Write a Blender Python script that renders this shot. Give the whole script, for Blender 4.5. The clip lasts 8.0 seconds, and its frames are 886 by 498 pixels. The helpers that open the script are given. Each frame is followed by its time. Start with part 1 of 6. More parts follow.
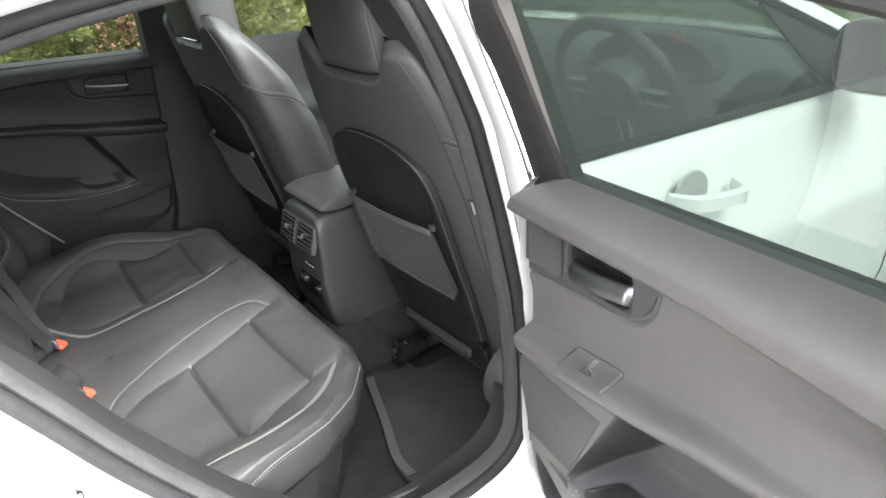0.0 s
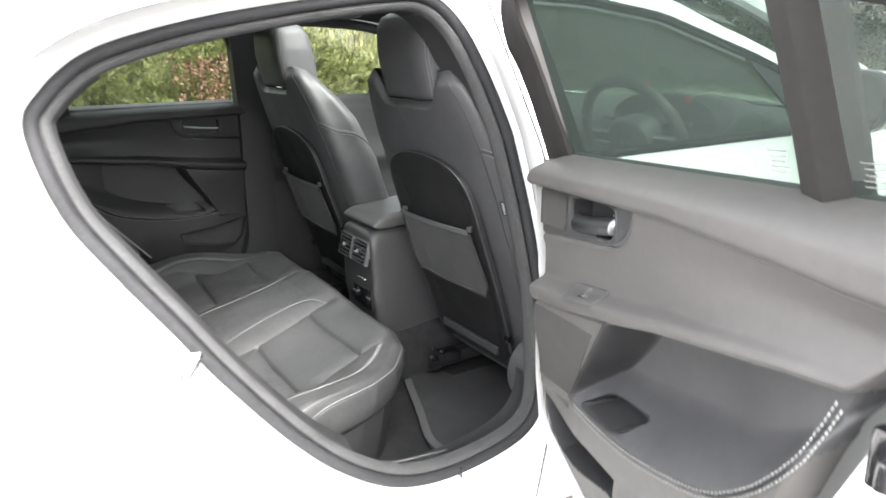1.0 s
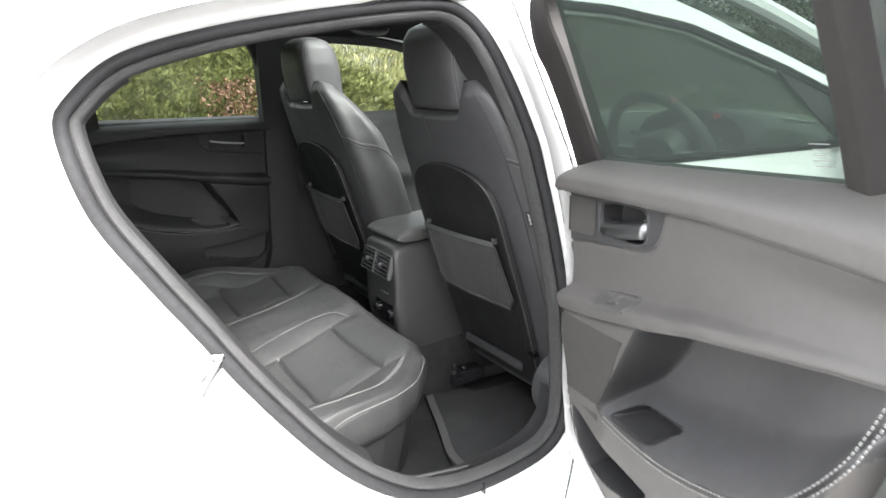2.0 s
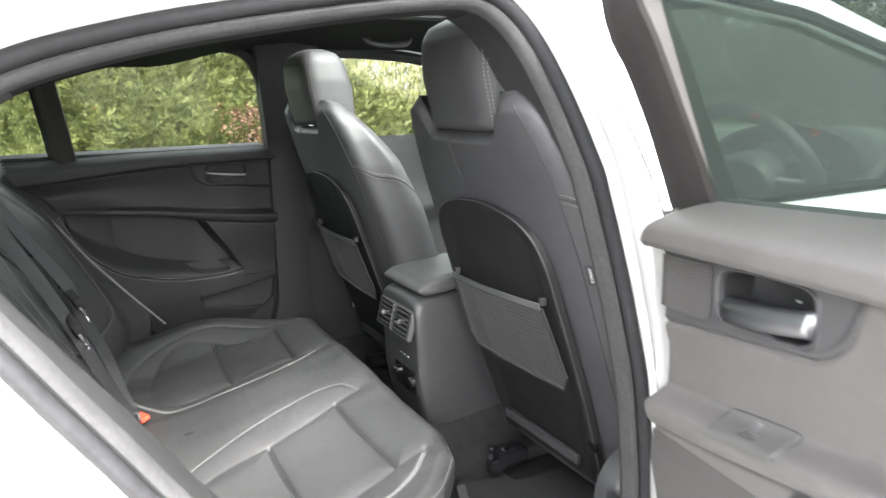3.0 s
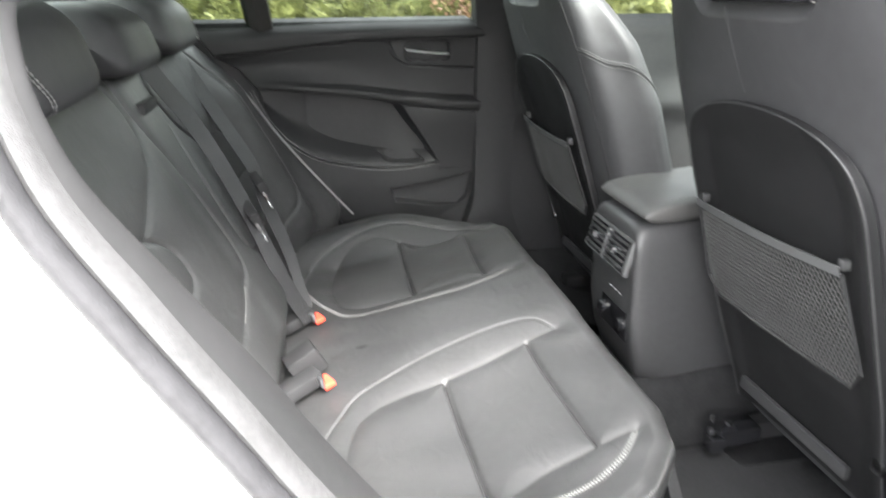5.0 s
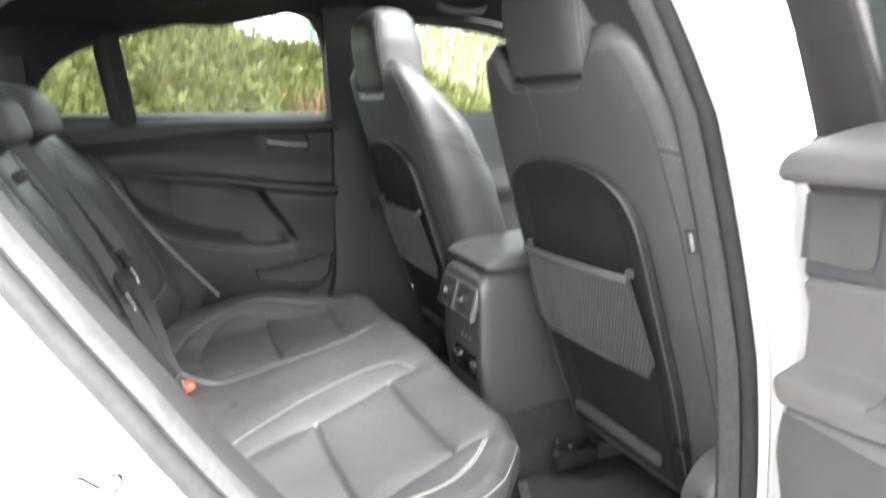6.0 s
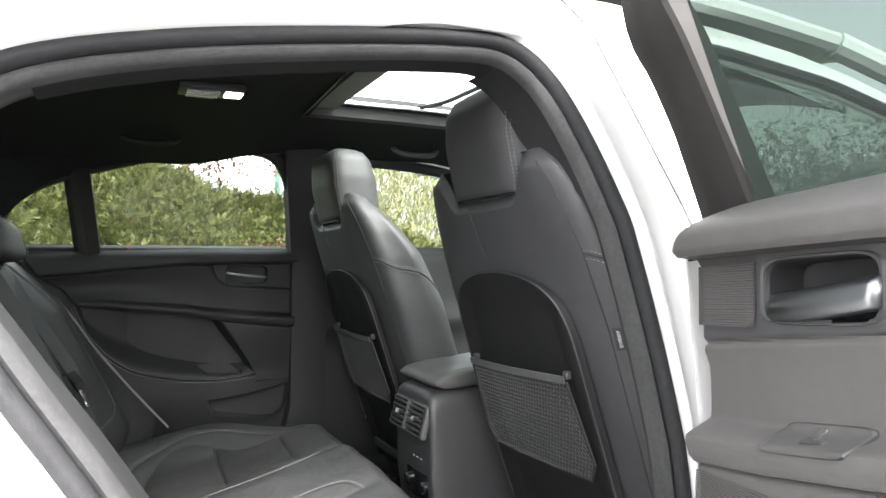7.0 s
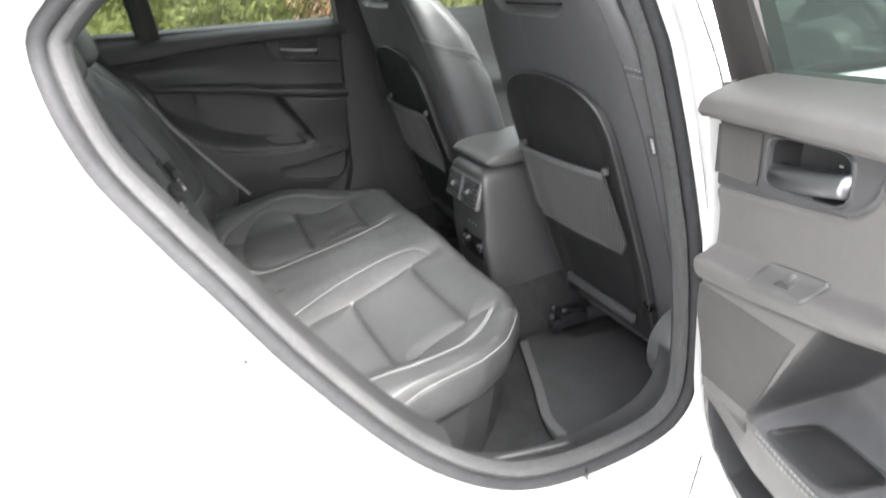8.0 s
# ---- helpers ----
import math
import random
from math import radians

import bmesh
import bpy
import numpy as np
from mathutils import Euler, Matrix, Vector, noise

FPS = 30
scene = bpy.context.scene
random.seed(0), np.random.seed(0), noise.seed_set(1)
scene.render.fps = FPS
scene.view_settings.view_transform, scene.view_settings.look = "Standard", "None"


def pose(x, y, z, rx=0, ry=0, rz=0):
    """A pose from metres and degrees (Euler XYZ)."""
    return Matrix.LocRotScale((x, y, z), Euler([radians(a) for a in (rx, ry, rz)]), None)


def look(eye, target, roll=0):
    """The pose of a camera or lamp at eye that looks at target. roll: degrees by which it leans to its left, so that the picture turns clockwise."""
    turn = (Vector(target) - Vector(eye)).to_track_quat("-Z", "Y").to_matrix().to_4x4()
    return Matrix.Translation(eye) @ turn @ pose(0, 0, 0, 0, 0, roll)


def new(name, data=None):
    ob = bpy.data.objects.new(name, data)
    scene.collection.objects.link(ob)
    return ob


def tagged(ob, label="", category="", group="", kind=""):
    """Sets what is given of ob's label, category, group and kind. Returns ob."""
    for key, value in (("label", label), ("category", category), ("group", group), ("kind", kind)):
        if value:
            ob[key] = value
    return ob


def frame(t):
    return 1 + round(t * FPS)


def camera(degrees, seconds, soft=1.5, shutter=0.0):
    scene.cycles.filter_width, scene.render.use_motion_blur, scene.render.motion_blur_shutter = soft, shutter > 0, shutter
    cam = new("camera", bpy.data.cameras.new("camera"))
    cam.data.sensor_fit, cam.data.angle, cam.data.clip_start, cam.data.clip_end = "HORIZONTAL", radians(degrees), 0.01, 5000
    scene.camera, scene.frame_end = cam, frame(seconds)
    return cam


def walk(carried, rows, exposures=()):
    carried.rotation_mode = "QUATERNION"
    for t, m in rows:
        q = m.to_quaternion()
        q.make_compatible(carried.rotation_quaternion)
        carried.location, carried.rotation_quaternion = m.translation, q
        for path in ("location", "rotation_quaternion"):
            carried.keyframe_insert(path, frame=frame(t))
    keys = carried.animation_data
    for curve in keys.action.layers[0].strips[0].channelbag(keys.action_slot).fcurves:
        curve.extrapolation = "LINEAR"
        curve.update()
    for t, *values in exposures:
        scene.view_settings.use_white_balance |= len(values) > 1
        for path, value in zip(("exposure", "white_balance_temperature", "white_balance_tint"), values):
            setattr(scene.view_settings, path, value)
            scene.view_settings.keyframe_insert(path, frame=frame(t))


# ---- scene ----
cam = camera(65.0, 8.0, shutter=0.4)
PATH = [
    (0, (-0.54, -1.524, 1.263), (0.501, -0.023, 0.447), -2.5),
    (0.5, (-0.587, -1.613, 1.236), (0.437, -0.04, 0.546), 0.8),
    (1, (-0.711, -1.784, 1.16), (0.293, -0.145, 0.607), -0.8),
    (1.2, (-0.738, -1.826, 1.147), (0.243, -0.166, 0.615), -1.5),
    (2.3, (-0.677, -1.687, 1.119), (0.288, 0.006, 0.666), -0.7),
    (2.5, (-0.627, -1.607, 1.113), (0.327, 0.095, 0.677), -1.8),
    (3, (-0.524, -1.455, 1.104), (0.359, 0.291, 0.69), -1.8),
    (3.5, (-0.461, -1.276, 1.106), (0.205, 0.557, 0.666), -0.4),
    (4, (-0.406, -1.166, 1.099), (-0.201, 0.757, 0.591), -0.8),
    (4.2, (-0.407, -1.156, 1.101), (-0.342, 0.776, 0.586), -1.3),
    (5.3, (-0.464, -1.196, 1.056), (0.024, 0.566, 0.246), -0.7),
    (5.5, (-0.464, -1.223, 1.048), (0.106, 0.492, 0.191), -0.9),
    (6, (-0.492, -1.345, 1.01), (0.236, 0.475, 0.613), -0.3),
    (6.5, (-0.514, -1.418, 0.95), (0.307, 0.406, 0.952), -0.5),
    (7, (-0.502, -1.426, 0.942), (0.344, 0.386, 0.987), -0.2),
    (7.5, (-0.522, -1.44, 1.003), (0.307, 0.348, 0.664), -0.8),
    (8, (-0.57, -1.532, 1.119), (0.092, 0.202, 0.373), -3.4),
]
walk(cam, [(t, look(eye, target, roll)) for t, eye, target, roll in PATH], exposures=[(0.0, 3.85), (0.5, 4.1), (1.0, 4.05), (2.5, 3.7), (3.0, 4.35), (3.5, 4.6), (4.0, 5.05), (4.5, 4.95), (5.5, 4.5), (6.0, 4.7), (6.5, 4.65), (7.0, 3.85), (7.5, 4.1), (8.0, 4.4)])

# ---- world and light: bright overcast day ----
world = bpy.data.worlds.new("overcast")
scene.world = world
world.use_nodes = True
wn, wl = world.node_tree.nodes, world.node_tree.links
wn.clear()
sky = wn.new("ShaderNodeTexSky")
sky.sky_type = 'NISHITA'
sky.sun_disc = False
sky.sun_elevation, sky.sun_rotation = radians(50), radians(172)
sky.air_density, sky.dust_density, sky.ozone_density = 1.0, 4.0, 1.0
hsv = wn.new("ShaderNodeHueSaturation")
hsv.inputs["Saturation"].default_value = 0.14
bgd = wn.new("ShaderNodeBackground")
bgd.inputs["Strength"].default_value = 0.15
wout = wn.new("ShaderNodeOutputWorld")
wl.new(sky.outputs[0], hsv.inputs["Color"])
wl.new(hsv.outputs[0], bgd.inputs["Color"])
wl.new(bgd.outputs[0], wout.inputs[0])
sun = new("sun", bpy.data.lights.new("sun", 'SUN'))
sun.data.energy, sun.data.angle, sun.data.color = 1.2, radians(25), (1.0, 0.97, 0.93)
sun.matrix_world = look((0.8, -5.0, 6.5), (0, 0, 1.0))


# ---- materials ----
def material(name, colour, rough=0.5, metal=0.0, scale=40.0, vary=0.25, bump=0.0, bump_scale=None, coat=0.0, spec=0.5, fine=0.0, crease=0.0):
    """A surface with colour variation at two scales and a fine relief; scales are per metre."""
    m = bpy.data.materials.new(name)
    m.use_nodes = True
    n, l = m.node_tree.nodes, m.node_tree.links
    b = n["Principled BSDF"]
    b.inputs["Metallic"].default_value = metal
    b.inputs["Coat Weight"].default_value = coat
    b.inputs["Coat Roughness"].default_value = 0.04
    b.inputs["Specular IOR Level"].default_value = spec
    tc = n.new("ShaderNodeTexCoord")
    big, small = n.new("ShaderNodeTexNoise"), n.new("ShaderNodeTexNoise")
    big.inputs["Scale"].default_value, small.inputs["Scale"].default_value = scale * 0.12, scale
    small.inputs["Detail"].default_value = 6
    for t in (big, small):
        l.new(tc.outputs["Object"], t.inputs["Vector"])
    mix = n.new("ShaderNodeMath")
    mix.operation = 'ADD'
    l.new(big.outputs["Fac"], mix.inputs[0])
    l.new(small.outputs["Fac"], mix.inputs[1])
    ramp = n.new("ShaderNodeMapRange")
    ramp.inputs["From Min"].default_value, ramp.inputs["From Max"].default_value = 0.6, 1.4
    ramp.inputs["To Min"].default_value, ramp.inputs["To Max"].default_value = 1 - vary, 1 + vary
    l.new(mix.outputs[0], ramp.inputs["Value"])
    col = n.new("ShaderNodeVectorMath")
    col.operation = 'SCALE'
    col.inputs[0].default_value = colour[:3]
    l.new(ramp.outputs[0], col.inputs["Scale"])
    l.new(col.outputs[0], b.inputs["Base Color"])
    rr = n.new("ShaderNodeMapRange")
    rr.inputs["From Min"].default_value, rr.inputs["From Max"].default_value = 0.3, 0.7
    rr.inputs["To Min"].default_value, rr.inputs["To Max"].default_value = max(0.0, rough - 0.06), min(1.0, rough + 0.06)
    l.new(big.outputs["Fac"], rr.inputs["Value"])
    l.new(rr.outputs[0], b.inputs["Roughness"])
    if bump > 0:
        bt = n.new("ShaderNodeTexVoronoi") if fine else n.new("ShaderNodeTexNoise")
        bt.inputs["Scale"].default_value = bump_scale or scale * 6
        l.new(tc.outputs["Object"], bt.inputs["Vector"])
        bp = n.new("ShaderNodeBump")
        bp.inputs["Strength"].default_value, bp.inputs["Distance"].default_value = bump, 0.002
        l.new(bt.outputs[0], bp.inputs["Height"])
        l.new(bp.outputs[0], b.inputs["Normal"])
        if crease:
            ct, cb = n.new("ShaderNodeTexNoise"), n.new("ShaderNodeBump")
            ct.inputs["Scale"].default_value, ct.inputs["Detail"].default_value, ct.inputs["Distortion"].default_value = 26, 3, 0.8
            cb.inputs["Strength"].default_value, cb.inputs["Distance"].default_value = crease, 0.006
            l.new(tc.outputs["Object"], ct.inputs["Vector"])
            l.new(ct.outputs["Fac"], cb.inputs["Height"])
            l.new(cb.outputs[0], bp.inputs["Normal"])
    return m


def glass(name, colour, rough=0.0, mirror=0.08, top=0.95, power=4.0, haze=0.0):
    """Thin tinted pane: sees through with its tint, and mirrors at its surface."""
    m = bpy.data.materials.new(name)
    m.use_nodes = True
    n, l = m.node_tree.nodes, m.node_tree.links
    n.clear()
    out = n.new("ShaderNodeOutputMaterial")
    tr, gl, mx, lw = n.new("ShaderNodeBsdfTransparent"), n.new("ShaderNodeBsdfGlossy"), n.new("ShaderNodeMixShader"), n.new("ShaderNodeLayerWeight")
    pw, fr = n.new("ShaderNodeMath"), n.new("ShaderNodeMapRange")
    tr.inputs["Color"].default_value = (*colour, 1)
    gl.inputs["Roughness"].default_value = rough
    pw.operation = 'POWER'
    pw.inputs[1].default_value = power
    fr.inputs["To Min"].default_value, fr.inputs["To Max"].default_value = mirror, top
    l.new(lw.outputs["Facing"], pw.inputs[0])
    l.new(pw.outputs[0], fr.inputs["Value"])
    l.new(fr.outputs[0], mx.inputs[0])
    l.new(tr.outputs[0], mx.inputs[1])
    l.new(gl.outputs[0], mx.inputs[2])
    # pale green diffuse veil: sky haze reflected in the pane, put in as colour
    if haze:
        veil, fm = n.new("ShaderNodeBsdfDiffuse"), n.new("ShaderNodeMixShader")
        veil.inputs["Color"].default_value = (0.55, 0.68, 0.62, 1)
        fm.inputs[0].default_value = haze
        l.new(mx.outputs[0], fm.inputs[1])
        l.new(veil.outputs[0], fm.inputs[2])
        l.new(fm.outputs[0], out.inputs[0])
    else:
        l.new(mx.outputs[0], out.inputs[0])
    return m


WHITE = material("white_car_paint", (0.80, 0.80, 0.79), 0.25, coat=1.0, scale=8, vary=0.015)
RUBBER = material("grey_black_rubber_seal", (0.016, 0.016, 0.0170), 0.68, scale=120, vary=0.3, bump=0.25, bump_scale=500, spec=0.14)
FLOCK = material("worn_flocked_rubber", (0.020, 0.020, 0.0205), 0.85, scale=160, vary=0.5, bump=0.5, bump_scale=900)
LEATHER = material("black_leather", (0.026, 0.0262, 0.0265), 0.50, scale=60, vary=0.2, bump=0.16, bump_scale=650, fine=1, spec=0.34, crease=0.22)
LEATHER_SOFT = material("black_smooth_leather", (0.028, 0.028, 0.0295), 0.58, scale=50, vary=0.18, bump=0.12, bump_scale=700, fine=1, spec=0.32, crease=0.06)
TRIM = material("charcoal_soft_trim", (0.043, 0.0405, 0.039), 0.58, scale=70, vary=0.12, bump=0.14, bump_scale=900, fine=1)
QUARTER = material("grey_quarter_vinyl", (0.017, 0.017, 0.0174), 0.66, scale=90, vary=0.12, bump=0.08, bump_scale=900, fine=1, spec=0.10)
TRIM_DARK = material("black_moulded_plastic", (0.018, 0.018, 0.0188), 0.62, scale=80, vary=0.15, bump=0.10, bump_scale=900, fine=1, spec=0.22)
PLASTIC_GREY = material("dark_grey_plastic", (0.030, 0.030, 0.031), 0.45, scale=90, vary=0.12, bump=0.06, bump_scale=900, fine=1, spec=0.35)
CONSOLE = material("satin_grey_console_plastic", (0.052, 0.053, 0.054), 0.42, scale=90, vary=0.12, bump=0.06, bump_scale=900, fine=1)
LID = material("grey_black_lid_leather", (0.050, 0.049, 0.048), 0.50, scale=60, vary=0.15, bump=0.14, bump_scale=650, fine=1, spec=0.34)
FRAME = material("matt_black_frame", (0.022, 0.0208, 0.0202), 0.60, scale=90, vary=0.12, bump=0.08, bump_scale=900, fine=1, spec=0.08)
GLOSS_BLACK = material("gloss_black_plastic", (0.010, 0.010, 0.011), 0.12, scale=30, vary=0.1, spec=0.6)
HEADLINER = material("black_headliner_cloth", (0.015, 0.015, 0.016), 0.95, scale=300, vary=0.35, bump=0.3, bump_scale=1500, spec=0.15)
CARPET = material("black_carpet", (0.021, 0.0212, 0.0218), 0.98, scale=220, vary=0.35, bump=0.9, bump_scale=1300, spec=0.03)
MAT_CLOTH = material("dark_velour_mat", (0.027, 0.0273, 0.0280), 0.98, scale=150, vary=0.2, bump=0.4, bump_scale=1600, spec=0.03)
BINDING = material("light_catching_mat_binding", (0.034, 0.034, 0.035), 0.8, scale=200, vary=0.2, bump=0.3, bump_scale=900)
CHROME = material("satin_chrome", (0.36, 0.36, 0.37), 0.25, metal=1.0, scale=60, vary=0.05)
LEVER = material("satin_lever_plating", (0.20, 0.205, 0.215), 0.36, metal=1.0, scale=60, vary=0.05)
BRIGHT = material("bright_plated_steel", (0.85, 0.85, 0.86), 0.38, metal=0.6, scale=60, vary=0.05)
ETCH = material("grey_etching", (0.13, 0.13, 0.13), 0.7, scale=200, vary=0.1)
# the dark green that the mirror reflects is put into its own colour
MIRROR = material("dark_reflecting_mirror_glass", (0.055, 0.070, 0.066), 0.03, metal=1.0, scale=20, vary=0.02)
STEEL = material("brushed_steel", (0.45, 0.45, 0.46), 0.3, metal=1.0, scale=90, vary=0.15)
THREAD = material("pale_grey_thread", (0.115, 0.115, 0.113), 0.8, scale=300, vary=0.25)
PIPING = material("light_grey_piping", (0.11, 0.11, 0.112), 0.5, scale=200, vary=0.15)
WEBBING = material("black_belt_webbing", (0.018, 0.018, 0.019), 0.6, scale=300, vary=0.3, bump=0.5, bump_scale=1800)
RED = material("red_release_button", (0.75, 0.06, 0.03), 0.4, scale=90, vary=0.08)
NET = material("grey_elastic_net", (0.050, 0.050, 0.0495), 0.7, scale=300, vary=0.25)
PALE = material("pale_printing", (0.34, 0.34, 0.34), 0.6, scale=200, vary=0.1)
TYRE = material("tyre_rubber", (0.02, 0.02, 0.02), 0.8, scale=60, vary=0.3, bump=0.3, bump_scale=300)
GRILLE = material("grey_speaker_mesh", (0.042, 0.040, 0.039), 0.5, scale=200, vary=0.15)
BLIND = material("grey_woven_blind", (0.16, 0.155, 0.15), 0.8, scale=200, vary=0.15)
SWITCH = material("grey_switch_plastic", (0.042, 0.041, 0.040), 0.4, scale=90, vary=0.1)
BACK_PANEL = material("black_grained_panel", (0.0105, 0.0105, 0.0110), 0.56, scale=80, vary=0.12, bump=0.12, bump_scale=900, fine=1, spec=0.14)
# far door's charcoal trim as a darker copy: cabin shade is in its colour
SHADED_FAR_TRIM = material("black_soft_door_trim", (0.014, 0.014, 0.0147), 0.55, scale=70, vary=0.12, bump=0.10, bump_scale=900, fine=1, spec=0.20)
TINT = glass("green_tinted_glass", (0.062, 0.078, 0.070), mirror=0.015, top=0.10, power=3.4, haze=0.036)
FRONT_TINT = glass("pale_green_side_glass", (0.84, 0.92, 0.87), mirror=0.05, top=0.6)
FAR_TINT = glass("pale_tinted_glass", (0.68, 0.74, 0.69), mirror=0.04)
SCREEN = glass("green_screen_glass", (0.50, 0.56, 0.51), mirror=0.05)
CLEAR = glass("pale_green_glass", (0.86, 0.91, 0.88))


# ---- building helpers ----
def part(name, bm, mat, parent=None, label="", smooth=35):
    """Links a bmesh as one mesh object, under a thing or a part."""
    bmesh.ops.recalc_face_normals(bm, faces=bm.faces[:])
    me = bpy.data.meshes.new(name)
    bm.to_mesh(me)
    bm.free()
    me.shade_smooth()
    me.set_sharp_from_angle(angle=radians(smooth))
    me.materials.append(mat)
    ob = new(name, me)
    if parent is not None:
        ob.parent = parent
        ob.matrix_parent_inverse = parent.matrix_world.inverted()
    if label:
        ob["label"] = label
    return ob


def thing(name, place, label, category, group="", kind=""):
    ob = new(name)
    ob.location = place
    bpy.context.view_layer.update()
    return tagged(ob, label, category, group, kind)


def ss(a, b, v):
    t = np.clip((np.asarray(v, float) - a) / (b - a), 0, 1)
    return t * t * (3 - 2 * t)


def spline(ctrl, n, closed=False):
    """A smooth curve through control points, with n even steps."""
    c = np.asarray(ctrl, float)
    k = len(c)
    out = []
    segs = k if closed else k - 1
    for i in range(segs):
        p1, p2 = c[i], c[(i + 1) % k]
        p0 = c[(i - 1) % k] if closed or i > 0 else 2 * p1 - p2
        p3 = c[(i + 2) % k] if closed or i + 2 < k else 2 * p2 - p1
        for t in np.linspace(0, 1, 24, endpoint=False):
            out.append(0.5 * (2 * p1 + (p2 - p0) * t + (2 * p0 - 5 * p1 + 4 * p2 - p3) * t * t + (3 * p1 - p0 - 3 * p2 + p3) * t ** 3))
    if not closed:
        out.append(c[-1])
    out = np.array(out)
    loop = np.vstack([out, out[:1]]) if closed else out
    d = np.concatenate([[0], np.cumsum(np.linalg.norm(np.diff(loop, axis=0), axis=1))])
    at = np.linspace(0, d[-1], n, endpoint=not closed)
    return np.stack([np.interp(at, d, loop[:, j]) for j in range(c.shape[1])], 1)


def sheet(rows, closed=False, keep=None):
    """A mesh from rows of points (rows x columns x 3); closed joins the last column to the first; keep picks faces."""
    rows = np.asarray(rows, float)
    bm = bmesh.new()
    nr, nc = rows.shape[:2]
    vs = [[bm.verts.new(p) for p in r] for r in rows]
    for i in range(nr - 1):
        for j in range(nc if closed else nc - 1):
            if keep is None or keep[i, j]:
                bm.faces.new((vs[i][j], vs[i][(j + 1) % nc], vs[i + 1][(j + 1) % nc], vs[i + 1][j]))
    loose = [v for v in bm.verts if not v.link_faces]
    if loose:
        bmesh.ops.delete(bm, geom=loose, context='VERTS')
    return bm


def caps(bm):
    edges = [e for e in bm.edges if e.is_boundary]
    if edges:
        bmesh.ops.holes_fill(bm, edges=edges, sides=0)
    return bm


def thick(bm, depth):
    """Gives a sheet a thickness (against its normals)."""
    bmesh.ops.recalc_face_normals(bm, faces=bm.faces[:])
    bmesh.ops.solidify(bm, geom=bm.faces[:], thickness=depth)
    return bm


def join(*bms):
    """One bmesh out of several."""
    out = bms[0]
    for b in bms[1:]:
        me = bpy.data.meshes.new("tmp")
        b.to_mesh(me)
        b.free()
        out.from_mesh(me)
        bpy.data.meshes.remove(me)
    return out


def block(size, at=(0, 0, 0), bevel=0.004, turn=None, seg=2):
    """A box with rounded edges."""
    bm = bmesh.new()
    bmesh.ops.create_cube(bm, size=1)
    bmesh.ops.scale(bm, vec=size, verts=bm.verts)
    if bevel:
        bmesh.ops.bevel(bm, geom=bm.edges[:], offset=bevel, segments=seg, profile=0.6, affect='EDGES')
    m = Matrix.Translation(at) @ (turn.to_4x4() if turn is not None else Matrix.Identity(4))
    bmesh.ops.transform(bm, matrix=m, verts=bm.verts)
    return bm


def tube(path, radius, sides=8, flat=None, closed=False):
    """A round (or, with flat=(normal, width ratio), a flattened) strand along a path."""
    p = np.asarray(path, float)
    n = len(p)
    rows = []
    up = Vector((0.13, 0.21, 0.97)).normalized()
    for i in range(n):
        a = p[(i - 1) % n] if closed or i > 0 else p[0]
        b = p[(i + 1) % n] if closed or i + 1 < n else p[-1]
        t = Vector(b - a).normalized()
        s = t.cross(up)
        s = s.normalized() if s.length > 1e-4 else Vector((1, 0, 0))
        q = s.cross(t)
        r = radius[i] if hasattr(radius, "__len__") else radius
        rows.append([Vector(p[i]) + (s * math.cos(w) + q * math.sin(w)) * r for w in np.linspace(0, 2 * math.pi, sides, endpoint=False)])
    if closed:
        rows.append(rows[0])
    bm = sheet(rows, closed=True)
    if closed:
        bmesh.ops.remove_doubles(bm, verts=bm.verts, dist=1e-6)
    else:
        caps(bm)
    return bm


def ribbon(path, widthwise, width, depth=0.0012):
    """A flat strap along a path; widthwise: one direction or one for each point."""
    p = np.asarray(path, float)
    w = np.asarray(widthwise, float)
    if w.ndim == 1:
        w = np.tile(w, (len(p), 1))
    w = w / np.linalg.norm(w, axis=1, keepdims=True)
    bm = sheet(np.stack([p - w * width / 2, p - w * width / 6, p + w * width / 6, p + w * width / 2], 1))
    return thick(bm, depth)


def stitches(path, normal, length=0.005, gap=0.0025, width=0.0011, lift=0.0008):
    """Short raised thread pieces along a path."""
    p = np.asarray(path, float)
    nn = np.asarray(normal, float)
    d = np.concatenate([[0], np.cumsum(np.linalg.norm(np.diff(p, axis=0), axis=1))])
    bm = bmesh.new()
    s = 0.0
    while s + length < d[-1]:
        a, b = [np.array([np.interp(v, d, p[:, j]) for j in range(3)]) for v in (s, s + length)]
        n = nn if nn.ndim == 1 else np.array([np.interp(s, d, nn[:, j]) for j in range(3)])
        n = n / np.linalg.norm(n)
        t = (b - a) / np.linalg.norm(b - a)
        c = np.cross(t, n)
        q = [bm.verts.new(v) for v in (a - c * width / 2, a + c * width / 2, b + c * width / 2, b - c * width / 2)]
        m = (a + b) / 2
        q += [bm.verts.new(m + n * (lift + 0.0005) + v) for v in (-t * length * 0.3 - c * width * 0.3, -t * length * 0.3 + c * width * 0.3, t * length * 0.3 + c * width * 0.3, t * length * 0.3 - c * width * 0.3)]
        for f in ((4, 5, 6, 7), (0, 1, 5, 4), (1, 2, 6, 5), (2, 3, 7, 6), (3, 0, 4, 7)):
            bm.faces.new([q[i] for i in f])
        s += length + gap
    return bm


def loft(rings):
    return caps(sheet(rings, closed=True))


